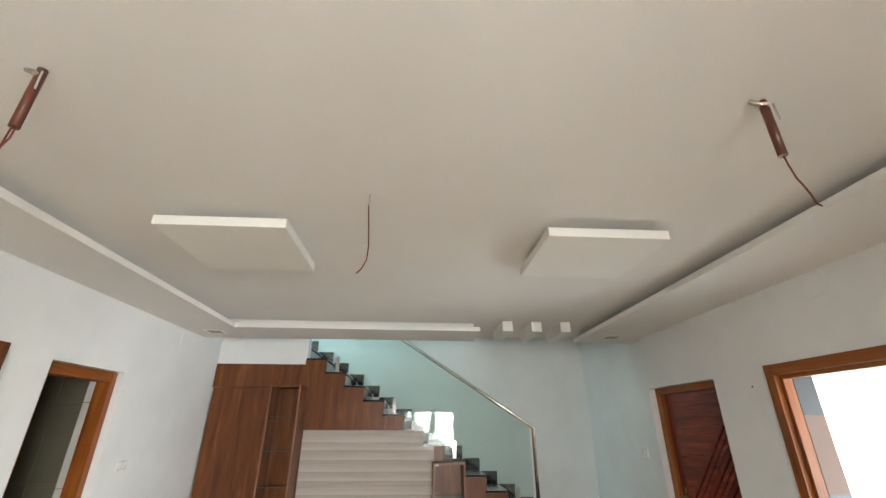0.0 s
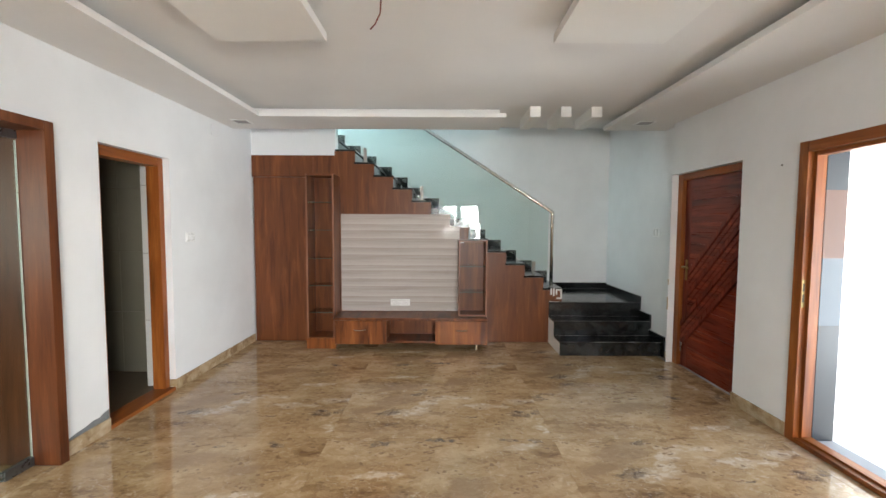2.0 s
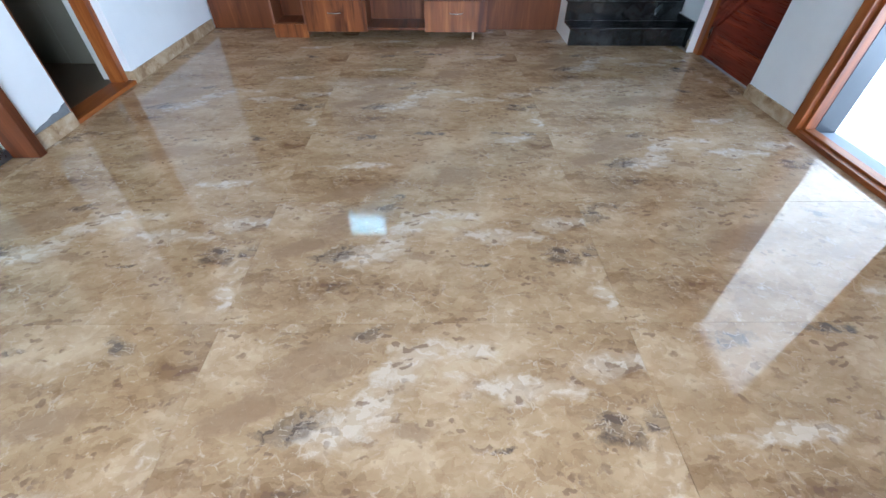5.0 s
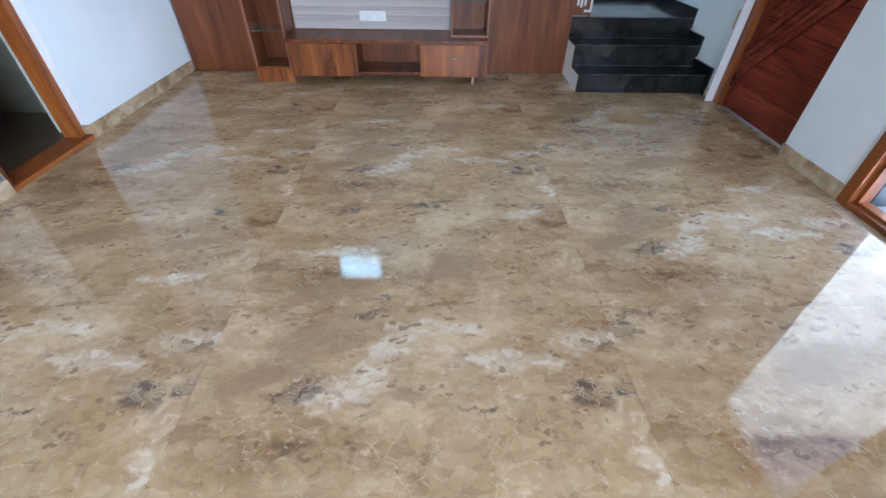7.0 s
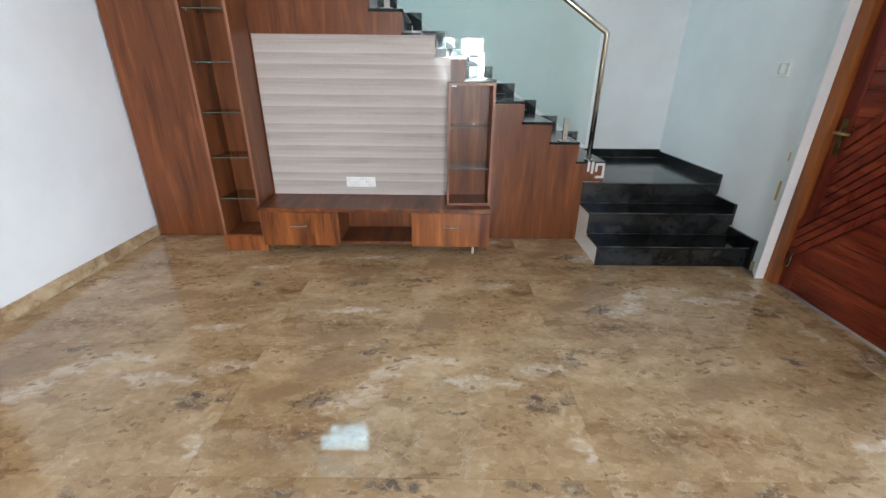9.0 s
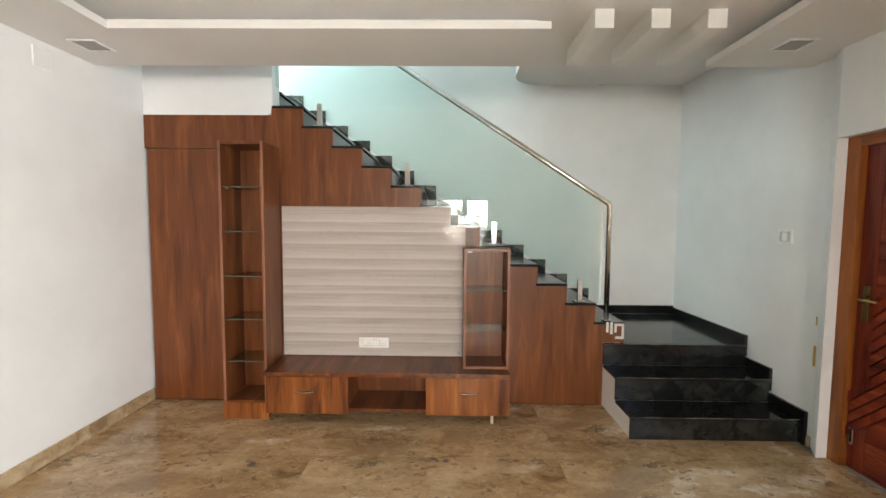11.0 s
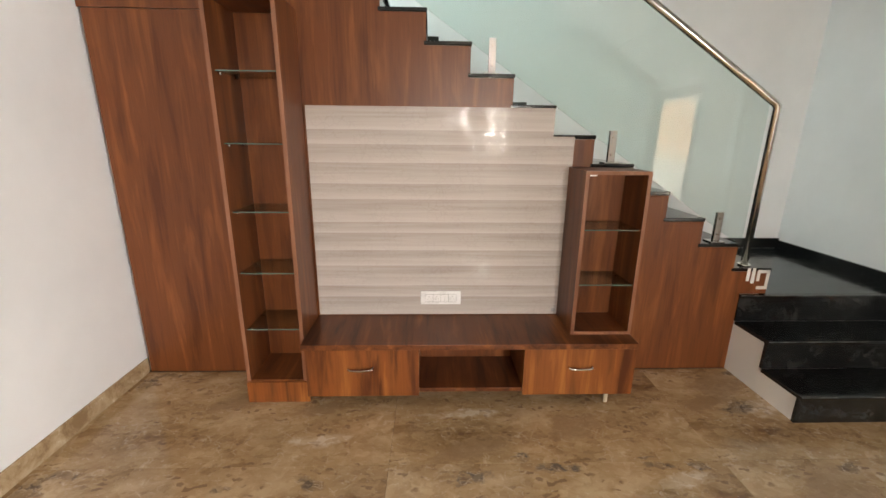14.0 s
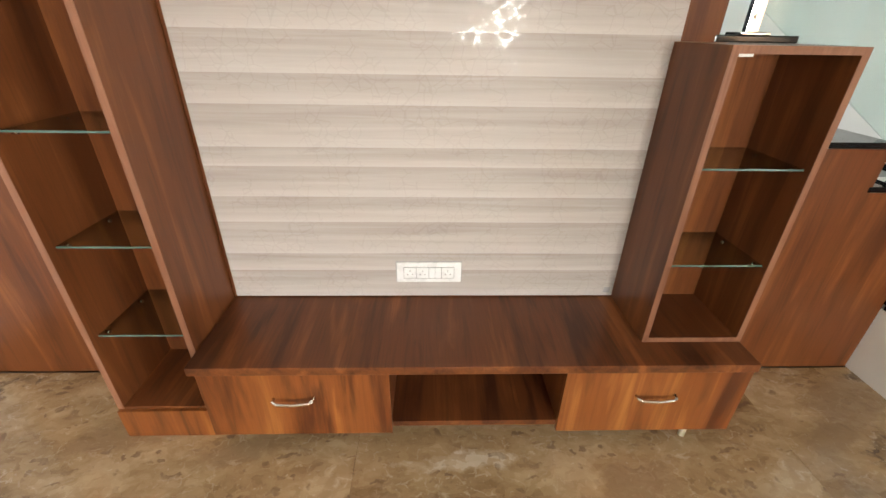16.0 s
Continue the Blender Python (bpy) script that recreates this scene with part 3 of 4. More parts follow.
for i, (y, z) in enumerate(zip(FY, FZ)):
    lo = FZ[i - 1] if i else 0.0
    part("riser", block(XS - 0.002, XW - 0.028, y, y + 0.02, lo, z - 0.0215, 0.001), M_RISER, stair)
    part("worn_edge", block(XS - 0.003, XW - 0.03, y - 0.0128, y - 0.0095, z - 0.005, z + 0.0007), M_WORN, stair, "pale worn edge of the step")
    if i < 2:
        part("tread", block(XS - 0.004, XW - 0.028, y - 0.012, FY[i + 1] + 0.001, z - 0.021, z, 0.004), M_GRANITE, stair)
part("landing", block(XS - 0.004, XW - 0.028, FY[2] - 0.012, -0.002, FZ[2] - 0.021, FZ[2], 0.003), M_GRANITE, stair)
part("landing", block(XS + 0.17, XW - 0.028, -0.001, YS - 0.024, FZ[2] - 0.021, FZ[2], 0.002), M_GRANITE, stair)
for k in range(NSTEP):
    xr, z = X1 - GO * k, Z1 + RISE * k
    xl = xr - GO if k < NSTEP - 1 else xr - 0.5
    zlo = z - RISE if k else FZ[2]
    part("riser", block(xr - 0.03, xr - 0.01, 0.012 if k < 12 else 0.15, YS - 0.024, zlo, z - 0.0215, 0.001), M_GRANITE, stair)
    part("tread", block(xl - 0.012, xr + 0.006, -0.006 if k < 12 else 0.15, YS - 0.024, z - 0.021, z, 0.004), M_GRANITE, stair)
# stepped soffit body under the flight
pts = [(X1 - 0.03, FZ[2] - 0.02), (X1 - 0.03, Z1 - 0.022)]
for k in range(1, NSTEP):
    pts += [(X1 - GO * k - 0.03, Z1 + RISE * (k - 1) - 0.022), (X1 - GO * k - 0.03, Z1 + RISE * k - 0.022)]
end = X1 - GO * NSTEP
pts += [(end, Z1 + RISE * (NSTEP - 1) - 0.022), (end, Z1 + RISE * (NSTEP - 1) - 0.3), (X1 - 0.25, FZ[2] - 0.10)]
part("flight", prism(pts, "y", 0.03, YS - 0.03), M_PLASTER, stair)
# black skirting on the walls
part("skirting", block(XS + 0.2, XW - 0.003, YS - 0.022, YS - 0.001, FZ[2], FZ[2] + 0.09, 0.002), M_GRANITE, stair)
part("skirting", block(XW - 0.026, XW - 0.002, 0.0, YS - 0.022, FZ[2] - 0.1, FZ[2] + 0.075, 0.002), M_GRANITE, stair)
part("skirting", block(XW - 0.026, XW - 0.002, -0.275, -0.001, FZ[1] - 0.1, FZ[1] + 0.075, 0.002), M_GRANITE, stair)
part("skirting", block(XW - 0.026, XW - 0.002, -0.60, -0.276, 0, FZ[0] + 0.07, 0.002), M_GRANITE, stair)
for k in range(NSTEP):
    xr, z = X1 - GO * k, Z1 + RISE * k
    zl = z - RISE if k else FZ[2]
    part("skirting", prism([(xr - GO + 0.088, z + 0.001), (xr - 0.004, z + 0.001), (xr - 0.004, zl + 0.101), (xr + 0.087, zl + 0.101), (xr + 0.087, z + 0.1), (xr - GO + 0.088, z + 0.1)], "y", YS - 0.022, YS - 0.001), M_GRANITE, stair)

# ---- wooden panelling on the side of the stair ----
panelling = thing("stair_panelling", (-0.2, 0, 0), "walnut laminate panelling stepped along the staircase", "wall panelling")
pts = [(-1.345, 0.001), (XS, 0.001), (XS, FZ[2] + 0.004), (X1, FZ[2] + 0.004), (X1, Z1 - 0.023)]
for k in range(1, NSTEP - 2):
    pts += [(X1 - GO * k, Z1 + RISE * (k - 1) - 0.023), (X1 - GO * k, Z1 + RISE * k - 0.023)]
pts += [(-1.075, Z1 + RISE * 11 - 0.023 - RISE * 0), (-1.075, 2.362), (-1.345, 2.362)]
part("panel", prism(pts, "y", -0.004, 0.010), M_WOOD, panelling)
part("panel", block(XL + 0.003, -1.347, -0.004, 0.010, 2.094, 2.362, 0.001), M_WOOD, panelling)
part("door", block(XL + 0.022, -1.347, -0.006, 0.010, 0.004, 2.090, 0.002), M_WOOD, panelling)

# white laminate behind the screen place, stepped at its upper corner
board = thing("screen_back_panel", (-0.25, -0.005, 0.40), "pale striped laminate panel of uneven horizontal strips", "wall panel")
heights = (0.118, 0.072, 0.128, 0.096, 0.108, 0.064, 0.134, 0.09, 0.118, 0.102, 0.078, 0.124)
zb = 0.40
for h in heights:
    top = min(zb + h, 1.632)
    right = 0.50 if top <= 1.485 else 0.378
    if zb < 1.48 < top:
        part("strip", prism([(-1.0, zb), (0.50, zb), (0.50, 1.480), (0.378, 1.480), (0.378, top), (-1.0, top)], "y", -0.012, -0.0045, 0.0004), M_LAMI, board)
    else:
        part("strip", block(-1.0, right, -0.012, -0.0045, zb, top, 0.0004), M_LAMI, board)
    zb = top
tagged(part("sticker", block(0.445, 0.470, -0.0135, -0.0122, 0.415, 0.44), M_COVER), "small grey sticker on the pale panel", "sticker")

# ---- low bench ----
bench = thing("media_bench", (-0.08, -0.19, 0.08), "low walnut laminate bench with two drawers and an open bay", "media bench")
part("top", block(-1.008, 0.826, -0.40, -0.005, 0.362, 0.394, 0.002), M_WOOD_Y, bench)
part("back", block(-0.995, 0.818, -0.022, -0.006, 0.085, 0.361), M_WOOD, bench)
part("bottom", block(-0.995, 0.818, -0.368, -0.023, 0.085, 0.108, 0.001), M_WOOD_Y, bench)
part("side", block(0.800, 0.818, -0.368, -0.023, 0.109, 0.361, 0.001), M_WOOD, bench)
part("side", block(-0.995, -0.977, -0.368, -0.023, 0.109, 0.361, 0.001), M_WOOD, bench)
part("divider", block(-0.398, -0.379, -0.366, -0.023, 0.109, 0.361, 0.001), M_WOOD, bench)
part("divider", block(0.206, 0.224, -0.366, -0.023, 0.109, 0.361, 0.001), M_WOOD, bench)


def handle(parent, xc):
    bm = bmesh.new()
    y = -0.389
    tube(bm, [(xc - 0.066, y, 0.249), (xc - 0.064, y - 0.016, 0.249), (xc - 0.052, y - 0.022, 0.245), (xc, y - 0.024, 0.243), (xc + 0.052, y - 0.022, 0.247), (xc + 0.064, y - 0.016, 0.251), (xc + 0.066, y, 0.251)], 0.0055, 10)
    part("handle", bm, M_CHROME, parent, "bowed chrome bar handle")


d1 = part("drawer", block(-0.992, -0.376, -0.388, -0.369, 0.074, 0.355, 0.0015), M_DRAWER, bench, "drawer front in lighter walnut laminate")
handle(d1, -0.695)
d2 = part("drawer", block(0.203, 0.826, -0.388, -0.369, 0.074, 0.355, 0.0015), M_DRAWER, bench, "drawer front in lighter walnut laminate")
handle(d2, 0.519)
bm = bmesh.new()
tube(bm, [(0.70, -0.35, 0.0), (0.70, -0.35, 0.085)], 0.012, 12)
part("leg", bm, M_PEG, bench, "short pale peg leg")
bm = bmesh.new()
tube(bm, [(-0.9, -0.10, 0.0), (-0.9, -0.10, 0.085)], 0.012, 12)
part("leg", bm, M_PEG, bench, "short pale peg leg")


def shelf(parent, x0, x1, y0, y1, z):
    """A glass shelf on four small chrome clips."""
    s = part("glass_shelf", block(x0, x1, y0, y1, z, z + 0.006), M_SHELF, parent, "thin clear glass shelf")
    part("front_edge", block(x0, x1, y0 - 0.0015, y0 - 0.0002, z, z + 0.006), M_SHELFEDGE, s)
    for x, d in ((x0, 1), (x1, -1)):
        for y in (y0 + 0.03, y1 - 0.06):
            bm = bmesh.new()
            disc(bm, (x, y, z - 0.006), (d, 0, 0), 0.006, 0.014, 10)
            part("clip", bm, M_CHROME, s)


# ---- tall open display tower ----
tower = thing("display_tower", (-1.17, -0.16, 0), "tall narrow walnut laminate tower with glass shelves", "display cabinet")
TX0, TX1, TY, TZ = -1.345, -1.012, -0.318, 2.098
part("side", block(TX0, TX0 + 0.018, TY, -0.006, 0.0, TZ, 0.001), M_WOOD, tower)
part("side", block(TX1 - 0.018, TX1, TY, -0.0125, 0.0, TZ, 0.001), M_WOOD, tower)
part("top", block(TX0 + 0.018, TX1 - 0.018, TY, -0.007, TZ - 0.022, TZ, 0.001), M_WOOD_Y, tower)
part("bottom", block(TX0 + 0.018, TX1 - 0.018, TY, -0.007, 0.118, 0.138, 0.001), M_WOOD_Y, tower)
part("plinth", block(TX0 - 0.001, TX1 + 0.012, TY - 0.014, TY - 0.001, 0.001, 0.128, 0.001), M_DRAWER, tower)
part("back", block(TX0 + 0.018, TX1 - 0.018, -0.020, -0.008, 0.138, TZ - 0.022), M_WOOD, tower)
part("edge_strip", block(TX0 - 0.001, TX0 + 0.019, TY - 0.003, TY - 0.0005, 0.130, TZ), M_EDGE, tower)
part("edge_strip", block(TX1 - 0.019, TX1 + 0.001, TY - 0.003, TY - 0.0005, 0.130, TZ), M_EDGE, tower)
for z in (0.43, 0.757, 1.088, 1.428, 1.761):
    shelf(tower, TX0 + 0.019, TX1 - 0.019, TY + 0.03, -0.022, z)

# ---- small display cabinet on the bench ----
cabinet = thing("display_cabinet", (0.655, -0.15, 0.394), "small open walnut laminate cabinet with glass shelves", "display cabinet")
CX0, CX1, CY, CZ0, CZ1 = 0.482, 0.828, -0.285, 0.3945, 1.312
part("side", block(CX0, CX0 + 0.018, CY, -0.0125, CZ0, CZ1, 0.001), M_WOOD, cabinet)
part("side", block(CX1 - 0.018, CX1, CY, -0.0065, CZ0, CZ1, 0.001), M_WOOD, cabinet)
part("top", block(CX0 + 0.018, CX1 - 0.018, CY, -0.0065, CZ1 - 0.018, CZ1, 0.001), M_WOOD_Y, cabinet)
part("bottom", block(CX0 + 0.018, CX1 - 0.018, CY, -0.0125, CZ0, CZ0 + 0.018, 0.001), M_WOOD_Y, cabinet)
part("back", block(CX0 + 0.018, CX1 - 0.018, -0.022, -0.0125, CZ0 + 0.018, CZ1 - 0.018), M_WOOD, cabinet)
for a, b, c, d in ((CX0, CX0 + 0.019, CZ0, CZ1), (CX1 - 0.019, CX1, CZ0, CZ1), (CX0 + 0.019, CX1 - 0.019, CZ1 - 0.019, CZ1), (CX0 + 0.019, CX1 - 0.019, CZ0, CZ0 + 0.019)):
    part("edge_strip", block(a, b, CY - 0.003, CY - 0.0003, c, d), M_EDGE, cabinet, "lighter brown edge strip")
for z in (0.682, 0.995):
    shelf(cabinet, CX0 + 0.019, CX1 - 0.019, CY + 0.02, -0.023, z)
part("white_bar", block(CX0 + 0.025, CX0 + 0.06, CY + 0.002, CY + 0.010, CZ1 - 0.026, CZ1 - 0.019, 0.001), M_PLASTIC, cabinet, "small white bar below the cabinet top")

# ---- glass railing ----
rail = thing("stair_railing", (1.697, 0.06, Z1), "glass stair railing with a polished steel handrail", "railing")
RX, RZ, SL, GY = 1.690, 1.672, 0.6385, 0.062
bm = bmesh.new()
tube(bm, [(RX, GY, Z1 + 0.008), (RX, GY, RZ - 0.012), (RX - 0.016, GY, RZ + 0.006), (-1.30, GY, RZ + SL * (RX + 1.30))], 0.021, 18)
part("handrail", bm, M_STEEL, rail)
bm = bmesh.new()
disc(bm, (RX, GY, Z1), (0, 0, 1), 0.036, 0.010, 24)
part("post_flange", bm, M_STEEL, rail)


def nose(x):
    return Z1 + RISE * (X1 - x) / GO


part("glass", prism([(RX - 0.05, nose(RX - 0.05) + 0.012), (RX - 0.05, RZ + 0.02), (-1.25, RZ + SL * (RX + 1.25) - 0.022), (-1.25, nose(-1.25) + 0.012)], "y", GY - 0.005, GY + 0.005), M_GLASS, rail, "pale green clear glass sheet")
for k in (1, 4, 7, 10):
    x, z = X1 - GO * k - 0.118, Z1 + RISE * k
    s = part("spigot", block(x - 0.02, x + 0.02, GY - 0.030, GY - 0.008, z + 0.008, z + 0.185, 0.002), M_CHROME, rail, "flat polished steel glass clamp")
    part("base_plate", block(x - 0.045, x + 0.045, GY - 0.05, GY + 0.03, z, z + 0.008, 0.002), M_CHROME, s)
    for h in (0.05, 0.15):
        bm = bmesh.new()
        disc(bm, (x, GY - 0.030, z + h), (0, -1, 0), 0.008, 0.004, 12)
        part("bolt", bm, M_STEEL, s)

# white brush mark on the end of the panelling
mark = thing("paint_mark", (1.75, -0.006, 0.66), "white brushed paint mark on the panelling end", "paint mark")
for x0, x1, z0, z1 in ((1.668, 1.688, 0.615, 0.70), (1.70, 1.722, 0.60, 0.70), (1.735, 1.755, 0.615, 0.69), (1.755, 1.815, 0.668, 0.69), (1.795, 1.815, 0.56, 0.69), (1.745, 1.80, 0.56, 0.582)):
    part("stroke", block(x0, x1, -0.0065, -0.0042, z0, z1, 0.001), M_WHITEPAINT, mark)

# ---- sockets and switches ----
def plate(name, centre, w, h, normal, label, cells):
    """A wall plate with small modules; normal is 'x+', 'x-' or 'y-'."""
    t = thing(name, centre, label, "wall switch" if "switch" in name else "wall socket")
    cx, cy, cz = centre

    def put(nm, du, dz, hw, hh, out0, out1, mat):
        if normal == "y-":
            b = block(cx + du - hw, cx + du + hw, cy - out1, cy - out0, cz + dz - hh, cz + dz + hh, min(0.003, hh * 0.3))
        elif normal == "x+":
            b = block(cx + out0, cx + out1, cy + du - hw, cy + du + hw, cz + dz - hh, cz + dz + hh, min(0.003, hh * 0.3))
        else:
            b = block(cx - out1, cx - out0, cy + du - hw, cy + du + hw, cz + dz - hh, cz + dz + hh, min(0.003, hh * 0.3))
        return part(nm, b, mat, t)

    put("back_box", 0, 0, w / 2 + 0.003, h / 2 + 0.003, 0, 0.003, M_GAP if "socket" in name else M_PLASTIC)
    put("plate", 0, 0, w / 2, h / 2, 0.003, 0.009 if cells else 0.006, M_PLASTIC if cells else M_WALL)
    if cells:
        put("inner_frame", 0, 0, w / 2 - (0.0265 if "socket" in name else 0.014), h / 2 - (0.0185 if "socket" in name else 0.014), 0.009, 0.0092, M_GAP if "socket" in name else M_SEAM)
    for du, hw, hh, pins in cells:
        put("module", du, 0, hw, hh, 0.0092, 0.012, M_PLASTIC)
        for a, b in pins:
            put("pin_hole", du + a, b, 0.0022, 0.0022, 0.0121, 0.0126, M_COVER)
    return t


pins3 = ((-0.009, -0.006), (0.009, -0.006), (0, 0.009))
plate("wall_socket", (-0.250, -0.012, 0.511), 0.246, 0.086, "y-", "long white socket plate on the pale laminate",
      [(-0.072, 0.023, 0.023, pins3), (-0.024, 0.023, 0.023, pins3), (0.012, 0.011, 0.023, ()), (0.035, 0.011, 0.023, ()), (0.072, 0.023, 0.023, pins3)])
plate("wall_switch", (XL, -1.31, 1.374), 0.13, 0.09, "x+", "white switch plate on the white wall", [(-0.03, 0.025, 0.025, ()), (0.03, 0.025, 0.025, ())])
plate("wall_switch", (XW, -0.32, 1.425), 0.12, 0.10, "x-", "white switch plate on the wall by the stair", [(0, 0.022, 0.03, ())])
plate("wall_switch", (XL, -0.83, 2.485), 0.12, 0.12, "x+", "white blank cover plate high on the wall", [])
plate("wall_switch", (XR, -2.95, 2.50), 0.13, 0.14, "x-", "white blank cover plate high on the wall", [])
for y0, y1, z0, z1 in ((-0.715, -0.695, 0.56, 0.70), (-0.71, -0.70, 0.84, 0.90)):
    tagged(part("putty_patch", block(XW - 0.0025, XW + 0.001, y0 + 0.09, y1 + 0.09, z0, z1, 0.001), M_YELLOW), "ochre filler smear on the white wall", "filler patch", "filler patches")
tagged(part("screw_hole", block(XR - 0.002, XR + 0.001, -2.21, -2.198, 1.945, 1.957), M_DARK), "small dark hole in the white wall", "hole")


def downlight(x, y):
    t = thing("downlight_cover", (x, y, ZS), "square grey recessed light cover in the ceiling border", "downlight", "recessed light covers")
    bm = bmesh.new()
    for a, b, c, d in ((-0.085, 0.085, -0.085, -0.07), (-0.085, 0.085, 0.07, 0.085), (-0.085, -0.07, -0.07, 0.07), (0.07, 0.085, -0.07, 0.07)):
        box(bm, x + a, x + b, y + c, y + d, ZS - 0.006, ZS + 0.001)
    part("frame", bm, M_PLASTIC, t)
    part("cover", block(x - 0.07, x + 0.07, y - 0.07, y + 0.07, ZS - 0.003, ZS + 0.001), M_COVER, t)


downlight(-1.86, -0.77)
downlight(2.42, -0.80)

# ---- conduits and loose wires ----
def conduit(x, y, sway, kinked):
    t = thing("ceiling_conduit", (x, y, ZC), "brown plastic fan conduit with loose wires from the ceiling", "conduit", "ceiling conduits")
    bm = bmesh.new()
    tube(bm, [(x, y, ZC), (x, y, ZC - 0.225)], 0.0138, 14)
    part("pipe", bm, M_PVC, t)
    bm = bmesh.new()
    tube(bm, [(x - 0.05, y, ZC - 0.001), (x - 0.02, y, ZC - 0.012), (x + 0.0, y - 0.018, ZC - 0.03)], 0.009, 8)
    part("hook", bm, M_STEEL, t)
    bm = bmesh.new()
    tube(bm, [(x + 0.018, y - 0.016, ZC - 0.02), (x + 0.021, y - 0.016, ZC - 0.09)], 0.003, 6)
    part("wire_tail", bm, M_WIREW, t)
    z = ZC - 0.21
    if kinked:
        lines = [[(0, 0, 0), (0.006, 0, -0.05), (0.020, 0.002, -0.10), (0.032, 0.004, -0.115), (0.060, 0.015, -0.145), (0.085, 0.03, -0.17), (0.105, 0.035, -0.175)]]
    else:
        lines = [[(-0.006, 0, 0), (-0.012, 0.003, -0.06), (-0.020, 0.006, -0.11), (-0.034, 0.01, -0.15), (-0.060, 0.02, -0.20)],
                 [(0.006, 0, 0), (0.0, 0.003, -0.05), (-0.020, 0.004, -0.10), (-0.060, 0.03, -0.13), (-0.10, 0.05, -0.15)]]
    for line in lines:
        bm = bmesh.new()
        tube(bm, [(x + a, y + b, z + c) for a, b, c in line], 0.0028, 6)
        part("wire", bm, M_WIRE, t)


conduit(-0.935, -4.22, -0.05, False)
conduit(1.43, -4.24, 0.07, True)
wire = thing("ceiling_wire", (0.022, -3.525, ZC), "thin red wire that hangs from the ceiling", "wire")
bm = bmesh.new()
tube(bm, [(0.022, -3.525, ZC), (0.020, -3.525, ZC - 0.06)], 0.0035, 8)
part("pale_end", bm, M_WIREW, wire)
bm = bmesh.new()
tube(bm, [(0.020, -3.525, ZC - 0.06), (0.026, -3.52, ZC - 0.16), (0.034, -3.52, ZC - 0.27), (0.030, -3.52, ZC - 0.34), (0.008, -3.52, ZC - 0.385), (-0.012, -3.52, ZC - 0.405)], 0.0032, 8)
part("cable", bm, M_WIRE, wire)

# ---- red hardwood door in the right wall ----
door = thing("door_red", (XR + 0.1, -1.28, 0), "closed dark red hardwood door with slanting slats", "door")
Y0, Y1, DX = -1.80, -0.752, XR + 0.068
part("frame_post", block(DX, DX + 0.12, Y1 - 0.088, Y1 - 0.001, 0.002, 2.049, 0.003), M_FRAME, door)
part("frame_post", block(DX, DX + 0.12, Y0 + 0.001, Y0 + 0.088, 0.002, 2.049, 0.003), M_FRAME, door)
part("frame_head", block(DX, DX + 0.12, Y0 + 0.089, Y1 - 0.089, 1.985, 2.049, 0.003), M_FRAME_Y, door)
structure("floor_door_recess", block(XR + 0.0005, DX + 0.02, Y0 + 0.002, Y1 - 0.002, -0.0115, -0.001), M_TILE, "brown marble strip before the red door", "floor")
LY0, LY1, LX = Y0 + 0.09, Y1 - 0.09, DX + 0.04
leaf = part("leaf", block(LX + 0.012, LX + 0.04, LY0, LY1, 0.006, 1.986), M_DOOR, door)
part("stile", block(LX, LX + 0.012, LY1 - 0.105, LY1, 0.006, 1.986, 0.002), M_DOOR, leaf)
# horizontal boards above and below, slanting slats between
U0, U1 = LY0, LY1 - 0.107


def clip_poly(poly, a, b, c):
    """Keep the side of a polygon where a*u + b*v <= c."""
    out = []
    for p, q in zip(poly, poly[1:] + poly[:1]):
        dp, dq = a * p[0] + b * p[1] - c, a * q[0] + b * q[1] - c
        if dp <= 0:
            out.append(p)
        if dp * dq < 0:
            f = dp / (dp - dq)
            out.append((p[0] + (q[0] - p[0]) * f, p[1] + (q[1] - p[1]) * f))
    return out


SLATS, SPAN, LOW, SLOPE = 10, 0.74, 0.20, 1.0
rect = [(LY0, 0.008), (U1, 0.008), (U1, 1.984), (LY0, 1.984)]
wide = [(LY0, 0.008), (LY1, 0.008), (LY1, 1.984), (LY0, 1.984)]
for i in range(SLATS):
    lo, hi = LOW + SPAN * i / SLATS, LOW + SPAN * (i + 1) / SLATS - 0.012
    poly = wide if i < 4 else rect
    poly = clip_poly(poly, SLOPE, 1.0, hi + SLOPE * LY1)
    poly = clip_poly(poly, -SLOPE, -1.0, -(lo + SLOPE * LY1))
    if len(poly) > 2:
        part("slat", prism(poly, "x", LX - (0.012 if i % 3 else 0.02), LX + 0.011, 0.003), M_DOOR_Y if i % 3 else M_DOOR, leaf)
for i in range(9):
    lo, hi = 0.008 + i * 0.22, 0.008 + (i + 1) * 0.22 - 0.006
    base = [(LY0, lo), (U1, lo), (U1, min(hi, 1.984)), (LY0, min(hi, 1.984))]
    low = clip_poly(base, SLOPE, 1.0, LOW - 0.008 + SLOPE * LY1)
    if len(low) > 2:
        part("board", prism(low, "x", LX - 0.002, LX + 0.011, 0.002), M_DOOR_Y, leaf)
    top = clip_poly(base, -SLOPE, -1.0, -(LOW + SPAN + SLOPE * LY1))
    if len(top) > 2:
        part("board", prism(top, "x", LX - 0.002, LX + 0.011, 0.002), M_DOOR_Y, leaf)
lock = part("lock_plate", block(LX - 0.007, LX - 0.001, LY1 - 0.075, LY1 - 0.035, 0.93, 1.15, 0.004), M_BRASS, leaf, "aged brass lock plate")
bm = bmesh.new()
